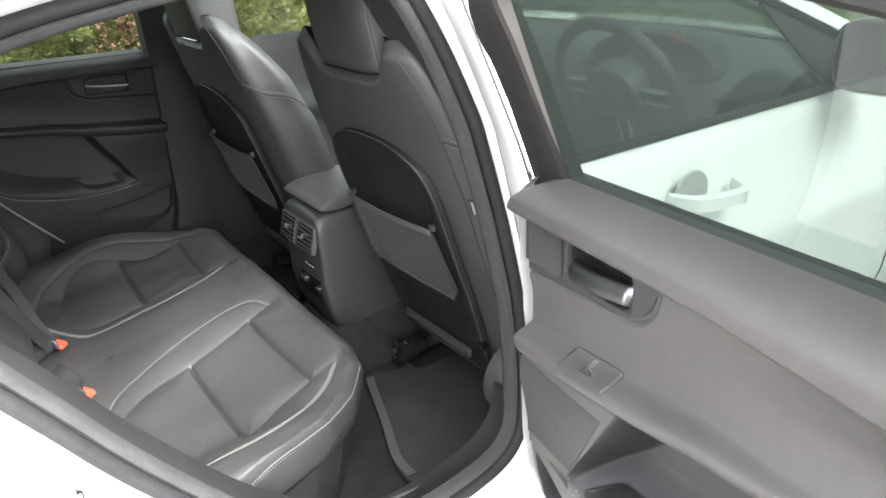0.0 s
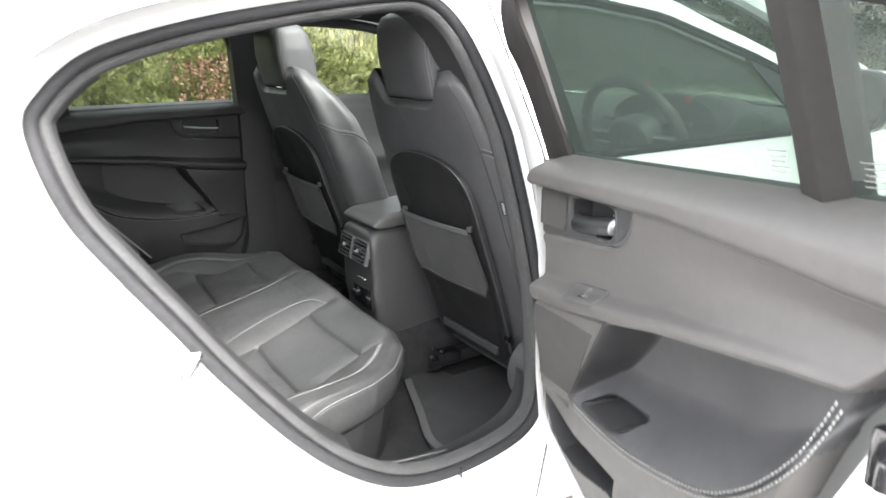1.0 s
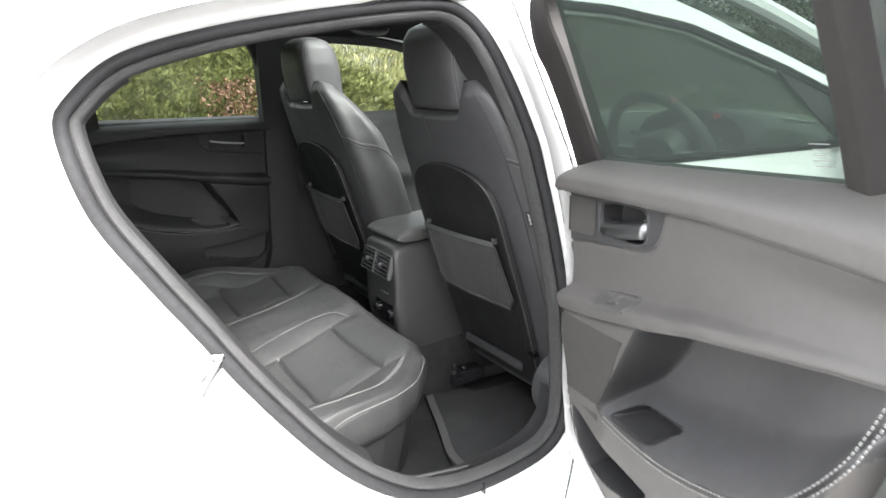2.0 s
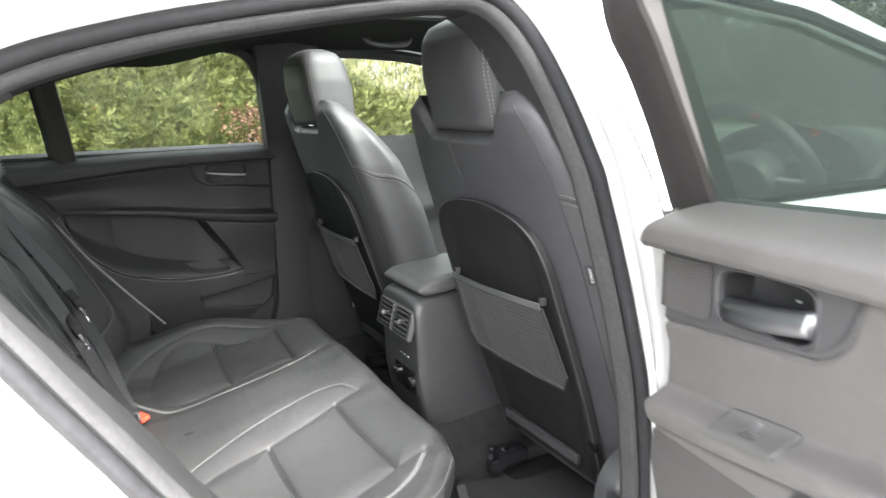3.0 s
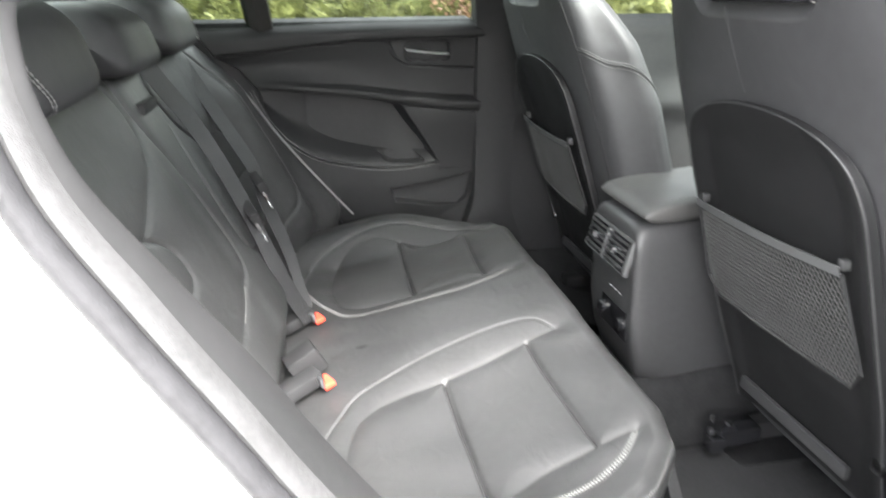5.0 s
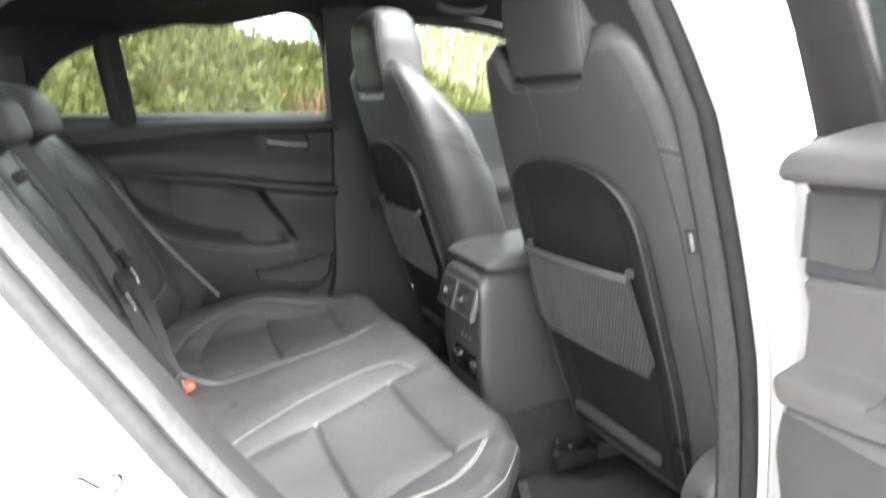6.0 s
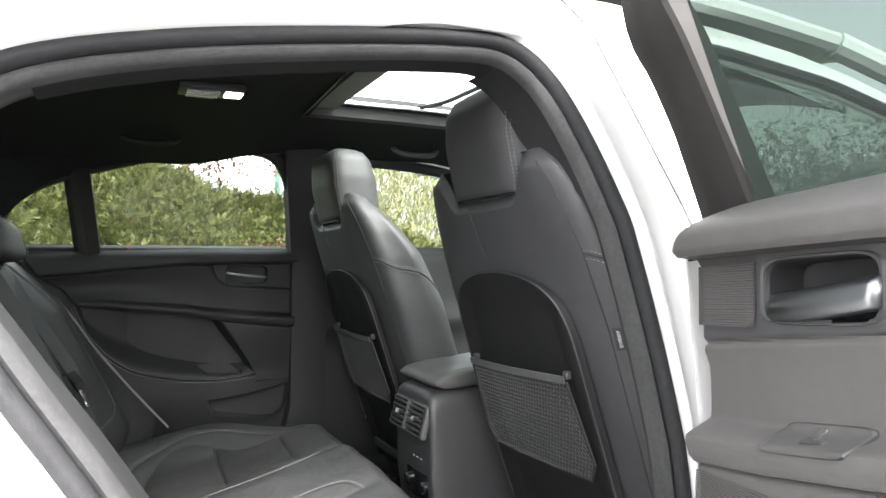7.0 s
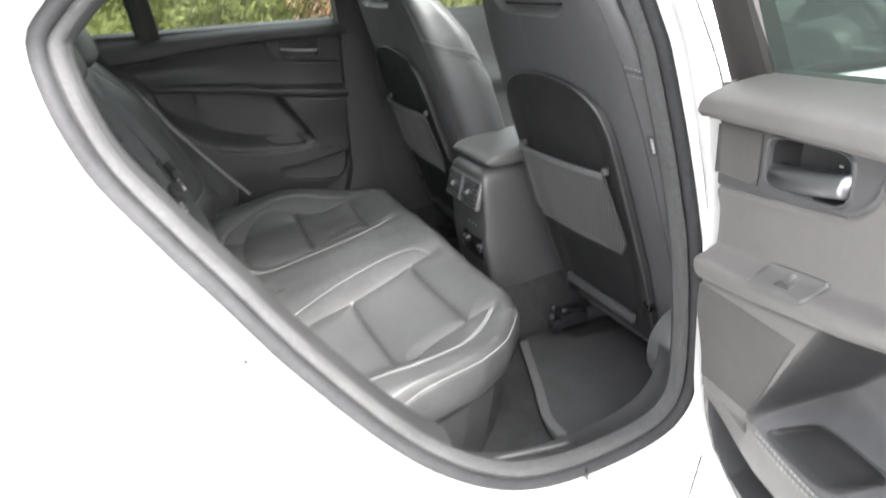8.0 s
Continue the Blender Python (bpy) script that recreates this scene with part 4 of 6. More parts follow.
sail = [[on_skin(x, 0.974 + (float(front_top(x)) - 0.020 - 0.974) * f, -0.001) for x in np.linspace(0.835 - 0.105 * f, 1.10 - 0.20 * f, 8)] for f in np.linspace(0, 1, 8)]
part("mirror_sail", thick(sheet(sail), 0.006), TRIM_DARK, front_door, "black corner panel behind the mirror")
hb = spline([(0.315, -0.905, 0.880), (0.34, -0.938, 0.878), (0.40, -0.946, 0.872), (0.46, -0.940, 0.867), (0.485, -0.905, 0.866)], 24)
part("door_handle", loft([[(p[0], p[1] + a, p[2] + b) for a, b in ((-0.006, 0.010), (0.006, 0.014), (0.009, 0.0), (0.006, -0.014), (-0.006, -0.010))] for p in hb]), WHITE, front_door, "white pull handle", smooth=50)
a = np.linspace(0, 2 * math.pi, 24, endpoint=False)
# flat grey disc on the white door: the recess's shade, put into its colour
part("handle_recess_shade", loft([[(0.375 + r * 1.2 * math.cos(t), -0.899 + d, 0.880 + r * math.sin(t)) for t in a] for r, d in ((0.036, 0.0), (0.034, -0.003), (0.02, -0.002))]), PALE, front_door)
for x0 in (0.30,):
    part("shut_line", tube([(X_SHUT + 0.003, y_skin(z) + 0.004, z) for z in np.linspace(0.3, 1.33, 40)], 0.0035, 6), GLOSS_BLACK, front_door)
gx = np.linspace(1.17, 1.95, 30)
G = np.stack(np.meshgrid(gx, gz, indexing="ij"), 2)
mx, mz = np.meshgrid((gx[:-1] + gx[1:]) / 2, (gz[:-1] + gz[1:]) / 2, indexing="ij")
part("front_wing", sheet(np.dstack([G[..., 0], y_skin(G[..., 1]), G[..., 1]]), keep=not_arch(mx, mz) & (mz < np.interp(mx, (1.1, 1.3, 1.95), (0.99, 0.965, 0.92)))), WHITE, car, "white front wing")


def mirror(s):
    def ring(x, h, wide=1.28):
        return [(x, s * (0.957 + h * wide * math.copysign(abs(math.cos(t)) ** 0.55, math.cos(t))), 1.042 + h * math.copysign(abs(math.sin(t)) ** 0.55, math.sin(t))) for t in np.linspace(0, 2 * math.pi, 36, endpoint=False)]
    mm = part("door_mirror", loft([ring(0.812 + 0.13 * f, 0.066 * math.sqrt(max(0.02, 1 - f ** 2.5))) for f in np.linspace(0, 1, 14)]), WHITE, car, "white door mirror with a black rim")
    part("mirror_rim", loft([ring(0.790, 0.057), ring(0.788, 0.061), ring(0.792, 0.064), ring(0.813, 0.064)]), GLOSS_BLACK, mm, "black rim")
    part("mirror_foot", loft([[(0.88 + 0.03 * math.cos(t), s * y, z + 0.016 * math.sin(t)) for t in np.linspace(0, 2 * math.pi, 16, endpoint=False)] for y, z in ((0.84, 0.985), (0.90, 0.99), (0.94, 1.005))]), TRIM_DARK, mm)
    part("mirror_glass", loft([ring(0.7885, 0.001), ring(0.7885, 0.045), ring(0.7887, 0.0575), ring(0.7915, 0.0575)]), MIRROR, mm, "mirror glass, dark green reflection put into its colour")


mirror(-1)
mirror(1)


# ---- cabin floor, tunnel, mats ----
rows = []
for x in np.linspace(-0.35, 1.35, 40):
    yy = np.linspace(-0.70, 0.70, 61)
    z = 0.25 + 0.13 * ss(0.16, 0.10, np.abs(yy)) * ss(-0.30, 0.35, x) + 0.02 * ss(0.16, 0.10, np.abs(yy)) + 0.09 * ss(0.60, 0.68, np.abs(yy)) + 0.2 * ss(1.0, 1.35, x)
    rows.append(np.stack([np.full(61, x), yy, z], 1))
part("cabin_carpet", sheet(rows), CARPET, car, "black cabin carpet")


def floor_mat(s):
    t = thing("floor_mat", (0.18, s * 0.38, 0.26), "dark velour floor mat with bound edge on the cabin carpet", "floor mat", "rear floor mats")
    o = spline([(0.012, 0.575), (0.020, 0.50), (0.063, 0.386), (0.112, 0.24), (0.130, 0.195), (0.21, 0.19), (0.238, 0.20), (0.250, 0.25), (0.275, 0.256), (0.38, 0.26), (0.40, 0.30), (0.40, 0.44), (0.35, 0.475), (0.290, 0.498), (0.245, 0.53), (0.222, 0.574), (0.19, 0.60), (0.05, 0.60)], 120, closed=True)
    c = o.mean(0)
    rows = [np.stack([c[0] + (o[:, 0] - c[0]) * f, s * (c[1] + (o[:, 1] - c[1]) * f), np.full(120, 0.262 + (0.004 if f < 0.99 else 0.0))], 1) for f in (0.02, 0.4, 0.8, 0.97, 1.0)]
    part("mat_surface", sheet(rows, closed=True), MAT_CLOTH, t)
    part("bound_edge", tube(np.stack([o[:, 0], s * o[:, 1], np.full(120, 0.264)], 1), 0.0030, 6, closed=True), CARPET, t)
    # rear binding wider and paler than the rest: caught light is in its colour
    part("heel_edge", ribbon([(x, s * y, 0.268) for x, y in spline([(0.024, 0.565), (0.028, 0.50), (0.070, 0.386), (0.118, 0.245), (0.132, 0.210)], 30)], (1, 0.3 * s, 0.15), 0.019, 0.003), BINDING, t, "bound heel edge, coloured paler where it catches light")


floor_mat(-1)
floor_mat(1)


# ---- rear bench ----
bench = thing("rear_seat", (-0.45, 0, 0.26), "black leather rear bench seat with pale double stitching", "car seat")


def bench_front(y):
    a = np.abs(y)
    return np.interp(a, (0.0, 0.10, 0.22, 0.40, 0.46, 0.52, 0.57, 0.60, 0.625, 0.64), (-0.012, -0.010, -0.004, 0.0, -0.012, -0.065, -0.14, -0.22, -0.32, -0.42))


def bench_z(x, y):
    a = np.abs(y)
    z = np.interp(x, (-0.62, -0.50, -0.43, -0.27, -0.10, -0.03, 0.02), (0.40, 0.415, 0.428, 0.462, 0.508, 0.522, 0.525))
    z = z + 0.050 * ss(0.44, 0.57, a) * ss(-0.06, -0.34, x) - 0.014 * ss(0.42, 0.5, a) * ss(-0.30, -0.05, x) - 0.03 * ss(0.60, 0.66, a)
    z = z + 0.018 * ss(0.25, 0.06, a) * ss(-0.47, -0.25, x)
    # seat dish and inserts
    mid = np.exp(-((a - 0.335) / 0.16) ** 4) * np.exp(-((x + 0.27) / 0.17) ** 4)
    z = z - 0.012 * mid
    return z


def seam_inner(n=80):
    return spline([(-0.505, 0.32), (-0.478, 0.258), (-0.452, 0.205), (-0.415, 0.152), (-0.335, 0.124), (-0.27, 0.108), (-0.20, 0.098), (-0.142, 0.096), (-0.100, 0.108), (-0.072, 0.138)], n)


def seam_outer(n=80):
    return spline([(-0.515, 0.34), (-0.508, 0.42), (-0.482, 0.478), (-0.44, 0.512), (-0.37, 0.540), (-0.30, 0.552), (-0.24, 0.546), (-0.175, 0.518), (-0.125, 0.492), (-0.088, 0.468), (-0.055, 0.432)], n)


INSERT = spline([(-0.070, 0.140), (-0.125, 0.152), (-0.20, 0.168), (-0.27, 0.176), (-0.35, 0.182), (-0.395, 0.195), (-0.428, 0.230), (-0.446, 0.30), (-0.444, 0.37), (-0.43, 0.45), (-0.39, 0.505), (-0.33, 0.518), (-0.262, 0.490), (-0.195, 0.452), (-0.12, 0.440), (-0.05, 0.428)], 180)


def dist_to(px, py, curve):
    best = np.full(px.shape, 9.0)
    for q in curve:
        best = np.minimum(best, (px - q[0]) ** 2 + (py - q[1]) ** 2)
    return np.sqrt(best)


yy = np.linspace(-0.645, 0.645, 481)
fr = bench_front(yy)
bb = np.linspace(0, 1, 240)
X = -0.60 + (fr[:, None] - 0.03 + 0.60) * bb[None]
Y = np.repeat(yy[:, None], 240, 1)
Z = bench_z(X, Y)
A = np.abs(Y)
d_ins = dist_to(X, A, INSERT)
d_mid = np.abs(X + 0.270 - 0.02 * (A - 0.335)) + 9.0 * ((A < 0.176) | (A > 0.492))
d_fr = np.abs(X + 0.126 - 0.05 * (A - 0.14)) + 9.0 * ((A < 0.150) | (A > 0.438))
d_in, d_out = dist_to(X, A, seam_inner(200)), dist_to(X, A, seam_outer(200))
groove = 0.0018 * np.exp(-(d_ins / 0.004) ** 2) + 0.0075 * np.exp(-(d_mid / 0.0032) ** 2) + 0.0055 * np.exp(-(d_fr / 0.0030) ** 2)
groove += 0.0022 * np.exp(-(d_in / 0.0030) ** 2) + 0.0040 * np.exp(-(d_out / 0.0035) ** 2)
# padding that swells between the seams
groove += 0.0085 * np.exp(-(np.minimum(d_ins, np.minimum(d_mid, d_fr)) / 0.022) ** 1.4) + 0.0012 * np.exp(-(d_in / 0.016) ** 1.4) + 0.0035 * np.exp(-(d_out / 0.018) ** 1.4)
wr = np.array([[noise.noise(Vector((x * 9, y * 16, 1.7))) for x, y in zip(rx_[::3], ry_[::3])] for rx_, ry_ in zip(X[::3], Y[::3])])
wr = np.repeat(np.repeat(wr, 3, 0), 3, 1)[:481, :240]
for _ in range(3):
    wr[1:-1, 1:-1] = (wr[:-2, 1:-1] + wr[2:, 1:-1] + wr[1:-1, :-2] + wr[1:-1, 2:]) / 4
Z = Z - groove + 0.003 * wr
top = np.stack([X, Y, Z], -1)
roll = []
for t in np.linspace(0.12, 1, 8):
    a = t * math.pi / 2
    roll.append(np.stack([fr - 0.03 + 0.032 * math.sin(a), yy, Z[:, -1] - 0.032 * (1 - math.cos(a))], 1))
for d, h in ((0.0, 0.06), (-0.008, 0.085), (-0.03, 0.10), (-0.06, 0.105)):
    roll.append(np.stack([fr + d, yy, Z[:, -1] - h], 1))
cushion = part("cushion", sheet(np.concatenate([top, np.stack(roll, 1)], 1)), LEATHER, bench, "black leather cushion with inset panels", smooth=60)
base_rows = []
for h, d in ((0.440, -0.020), (0.40, -0.026), (0.34, -0.036), (0.29, -0.048), (0.245, -0.055)):
    base_rows.append(np.stack([np.minimum(fr, 0) + d, yy * 0.985, np.full(len(yy), h)], 1))
# darker plastic carries the shade that the cushion's overhang throws on the base
part("seat_base", sheet(base_rows), TRIM_DARK, bench, "black moulded seat base")


stain_q = np.linspace(0, 2 * math.pi, 18, endpoint=False)
stain = [[(-0.40 + 0.011 * r * math.cos(q) * (1 + 0.3 * math.sin(3 * q)), -0.005 + 0.006 * r * math.sin(q), float(bench_z(np.array([-0.40]), np.array([-0.005]))[0]) + 0.17 * 0.011 * r * math.cos(q) + 0.0012) for q in stain_q] for r in (1.0, 0.5, 0.05)]
part("stain", sheet(stain, closed=True), TRIM_DARK, cushion, "small dark stain")


def on_cushion(c, s):
    """Points on the cushion's padded surface from (x, across) pairs."""
    out = []
    for x, a in c:
        fj = np.interp(a * s, yy, np.arange(len(yy)))
        j = min(int(fj), len(yy) - 2)
        z0, z1 = [np.interp(x, X[k], Z[k]) for k in (j, j + 1)]
        out.append((x, a * s, z0 + (z1 - z0) * (fj - j) + 0.0004))
    return np.array(out)


def sew(curve, s, parent, offs, length=0.0048, gap=0.0024, width=0.0016, thread=None):
    t = np.gradient(curve, axis=0)
    t /= np.linalg.norm(t, axis=1, keepdims=True)
    n = np.stack([-t[:, 1], t[:, 0]], 1)
    for o in offs:
        part("stitching", stitches(on_cushion(curve + n * o, s), (0, 0, 1), length, gap, width, 0.0006), thread or THREAD, parent, "pale grey thread")


for s in (-1, 1):
    sewn, plain = (seam_outer(110)[28:], seam_inner(110)) if s < 0 else (seam_inner(110), seam_outer(110))
    sew(sewn, s, cushion, (-0.0027, 0.0027), 0.0030, 0.0022, 0.0036)
    sew(plain, s, cushion, (-0.0028,), 0.0046, 0.0012, 0.0011, PIPING)
    # strands along the real cross seams, coloured dark as the creases' shadow gap
    for a_, b_, x_a, x_b in ((0.178, 0.490, -0.2733, -0.2670), (0.152, 0.436, -0.1256, -0.1112)):
        q_ = np.linspace(0, 1, 40)[:, None]
        c_ = np.array([x_a, a_]) * (1 - q_) + np.array([x_b, b_]) * q_
        part("welt", tube(on_cushion(c_, s) - np.array([0, 0, 0.0006]), 0.0017, 6), TRIM_DARK, cushion, "sewn crease line, dark for its shadow gap")
    sel = (yy * s > 0.425) & (yy * s < 0.632)
    e = np.stack([fr - 0.0030, yy, Z[:, -1] - 0.0165], 1)[sel]
    nrm = np.stack([np.ones(len(e)), np.full(len(e), s * 0.6), np.full(len(e), 0.5)], 1)
    part("stitching", stitches(e, nrm, 0.0030, 0.0022, 0.0036, 0.0008), THREAD, cushion, "pale grey thread")
    e2 = e - np.array([0.0, 0, 0.0056])
    part("stitching", stitches(e2, nrm, 0.0030, 0.0022, 0.0036, 0.0008), THREAD, cushion, "pale grey thread")


# backrest
def back_x(z):
    return -0.487 - 0.49 * (z - 0.42)


zb = np.linspace(0.43, 0.985, 190)
yb = np.linspace(-0.625, 0.66, 361)
ZB, YB = np.meshgrid(zb, yb, indexing="ij")
AB = np.abs(YB)
XB = back_x(ZB)
XB = XB + 0.062 * ss(0.47, 0.575, AB) * ss(0.99, 0.82, ZB) + 0.07 * ss(0.585, 0.66, AB) * ss(0.80, 0.48, ZB)
XB = XB - 0.012 * np.exp(-((AB - 0.33) / 0.15) ** 4) * np.exp(-((ZB - 0.78) / 0.20) ** 4) + 0.006 * ss(0.10, 0.05, AB)
XB = XB - 0.03 * ss(0.93, 0.985, ZB) ** 2 - 0.055 * ss(0.535, 0.43, ZB)
back_seam = spline([(0.085, 0.985), (0.072, 0.88), (0.052, 0.815), (0.038, 0.735), (0.036, 0.665), (0.060, 0.630), (0.127, 0.608), (0.22, 0.592), (0.34, 0.586)], 140)
panel_seam = spline([(0.150, 0.985), (0.118, 0.945), (0.100, 0.900), (0.126, 0.846), (0.200, 0.805), (0.290, 0.769)], 90)
out_seam = spline([(0.50, 0.985), (0.53, 0.93), (0.555, 0.86), (0.575, 0.75), (0.58, 0.65), (0.55, 0.575), (0.48, 0.535), (0.36, 0.525)], 100)
loop_seam = spline([(0.50, 0.755), (0.45, 0.772), (0.41, 0.777), (0.36, 0.779), (0.285, 0.770), (0.240, 0.742), (0.232, 0.708), (0.250, 0.688), (0.320, 0.680), (0.40, 0.677), (0.49, 0.676)], 140)
for c, d in ((back_seam, 0.0050), (out_seam, 0.0045), (loop_seam, 0.0055), (panel_seam, 0.0045)):
    far_off = dist_to(AB, ZB, c)
    XB = XB - d * np.exp(-(far_off / 0.0036) ** 2) - 0.8 * d * np.exp(-(far_off / 0.018) ** 1.4)
backrest = part("backrest", sheet(np.stack([XB, YB, ZB], -1)), LEATHER, bench, "black leather reclined backrest")
part("backrest_top", block((0.10, 1.22, 0.05), (-0.835, 0.02, 0.960), 0.02), LEATHER, bench)


def back_surface(c, s):
    """Points on the backrest from (across, height) pairs."""
    out = []
    for a, z in c:
        fi, fj = np.interp(z, zb, np.arange(len(zb))), np.interp(a * s, yb, np.arange(len(yb)))
        i, j = min(int(fi), len(zb) - 2), min(int(fj), len(yb) - 2)
        u, v = fi - i, fj - j
        x = (XB[i, j] * (1 - v) + XB[i, j + 1] * v) * (1 - u) + (XB[i + 1, j] * (1 - v) + XB[i + 1, j + 1] * v) * u
        out.append((x + 0.0015, a * s, z))
    return np.array(out)


for s in (-1, 1):
    part("stitching", stitches(back_surface(out_seam[8:-6] + np.array([0.006, 0]), s), (0.9, 0, 0.44), 0.0045, 0.0022, 0.0015), THREAD, backrest, "pale grey thread")
    part("stitching", stitches(back_surface(back_seam[88:110] + np.array([0.002, 0.006]), s), (0.9, 0, 0.44), 0.005, 0.003, 0.0018), THREAD, backrest, "pale grey thread")
    edge = spline([(-0.648, 0.656, 0.858), (-0.600, 0.656, 0.790), (-0.552, 0.657, 0.716), (-0.469, 0.657, 0.608), (-0.374, 0.656, 0.494)], 40)
    part("edge_strip", ribbon([(p[0], p[1] * s, p[2]) for p in edge], (0.75, 0, 0.66), 0.005, 0.003), PIPING, backrest, "thin silver edge strip")
part("belt_slot", block((0.018, 0.095, 0.018), (back_x(0.90) + 0.004, 0.0, 0.900), 0.004, Euler((0.0, 0.0, 0.0)).to_matrix()), TRIM_DARK, backrest, "black slot for the middle belt")


def rear_headrest(y0, y1, z0, z1, x0):
    n = 44
    rings = []
    for f in np.linspace(0, 1, 18):
        y = y0 + (y1 - y0) * f
        r = (1 - abs(2 * f - 1) ** 6) ** 0.4 if 0 < f < 1 else 0.15
        ring_ = []
        for t in np.linspace(0, 2 * math.pi, n, endpoint=False):
            c, q = math.cos(t), math.sin(t)
            ring_.append((x0 + 0.072 * r * math.copysign(abs(c) ** 0.7, c) - 0.10 * q * 0.3, y, (z0 + z1) / 2 + (z1 - z0) / 2 * r * math.copysign(abs(q) ** 0.7, q)))
        rings.append(ring_)
    h = part("headrest", loft(rings), LEATHER_SOFT, bench, "black leather headrest", smooth=50)
    return h


for y0, y1, z1 in ((-0.615, -0.215, 1.076), (-0.125, 0.135, 1.056), (0.215, 0.575, 1.066)):
    h = rear_headrest(y0, y1, 0.950, z1, -0.780)
    if abs(y0 + y1) > 0.1:
        ys = -0.44 if y0 < 0 else 0.495
        for o in (0, 0.009):
            arc_ = [(-0.780 + 0.0735 * math.copysign(abs(math.cos(t)) ** 0.7, math.cos(t)) - 0.03 * math.sin(t), ys + o - (0.055 * (1 + math.sin(t)) ** 1.5 if y0 < 0 else 0), (0.950 + z1) / 2 + (z1 - 0.950) / 2 * 1.02 * math.copysign(abs(math.sin(t)) ** 0.7, math.sin(t))) for t in np.linspace(-1.1, 1.3, 44)]
            part("stitching", stitches(arc_, (0.7, 0, 0.7), 0.0055, 0.0028, 0.0018, 0.0014), THREAD, h, "pale grey thread")


# belts and buckles
def belt(points, side_dir, width, tongue_at, label):
    b = thing("seat_belt", points[-1], label, "seat belt", "rear seat belts")
    part("webbing", ribbon(spline(points, 60), side_dir, width, 0.0015), WEBBING, b)
    x, y, z = tongue_at
    r = Euler((0.35, -0.45, 0.25)).to_matrix()
    tg = part("tongue_cover", block((0.020, 0.050, 0.034), (x, y, z + 0.012), 0.005, r), TRIM_DARK, b)
    part("tongue", join(block((0.006, 0.008, 0.040), (x + 0.012, y - 0.010, z - 0.018), 0.0015, r), block((0.006, 0.008, 0.040), (x + 0.012, y + 0.010, z - 0.018), 0.0015, r), block((0.006, 0.028, 0.008), (x + 0.016, y, z - 0.036), 0.0015, r)), CHROME, tg, "satin steel tongue")


belt([(-0.775, 0.10, 0.995), (-0.735, 0.10, 0.958), (-0.712, 0.108, 0.920), (-0.678, 0.145, 0.852), (-0.634, 0.152, 0.762), (-0.590, 0.130, 0.668), (-0.566, 0.110, 0.612), (-0.545, 0.105, 0.560), (-0.524, 0.118, 0.500), (-0.500, 0.130, 0.446)], (0.25, 0.75, 0.35), 0.046, (-0.586, 0.130, 0.660), "black seat belt hanging slack over the rear backrest")
belt([(-0.80, 0.52, 1.00), (-0.745, 0.50, 0.928), (-0.677, 0.44, 0.823), (-0.597, 0.345, 0.711), (-0.580, 0.295, 0.664), (-0.548, 0.268, 0.585), (-0.525, 0.230, 0.525), (-0.512, 0.190, 0.480), (-0.497, 0.160, 0.440)], (0.25, 0.75, 0.35), 0.046, (-0.582, 0.294, 0.676), "black seat belt hanging slack beside the rear bolster")


def buckle(x, y, z, turn, name="black buckle with red release button between rear cushion and backrest"):
    b = thing("belt_buckle", (x, y, z), name, "belt buckle", "rear belt buckles")
    r = Euler((0, turn, 0.5)).to_matrix()
    part("buckle_body", block((0.075, 0.036, 0.026), (x - 0.03, y, z + 0.006), 0.006, r), TRIM_DARK, b)
    part("buckle_plate", block((0.006, 0.040, 0.020), (x - 0.002, y + 0.004, z + 0.012), 0.002, r), STEEL, b, "bright plate")
    part("release_button", block((0.022, 0.032, 0.010), (x + 0.012, y + 0.012, z + 0.0), 0.003, r), RED, b, "red release button")


buckle(-0.482, -0.130, 0.440, -0.25)
buckle(-0.494, 0.130, 0.436, -0.25)
part("middle_buckle", block((0.06, 0.045, 0.05), (-0.505, -0.06, 0.45), 0.006, Euler((0, -0.5, 0.3)).to_matrix()), TRIM_DARK, bench)


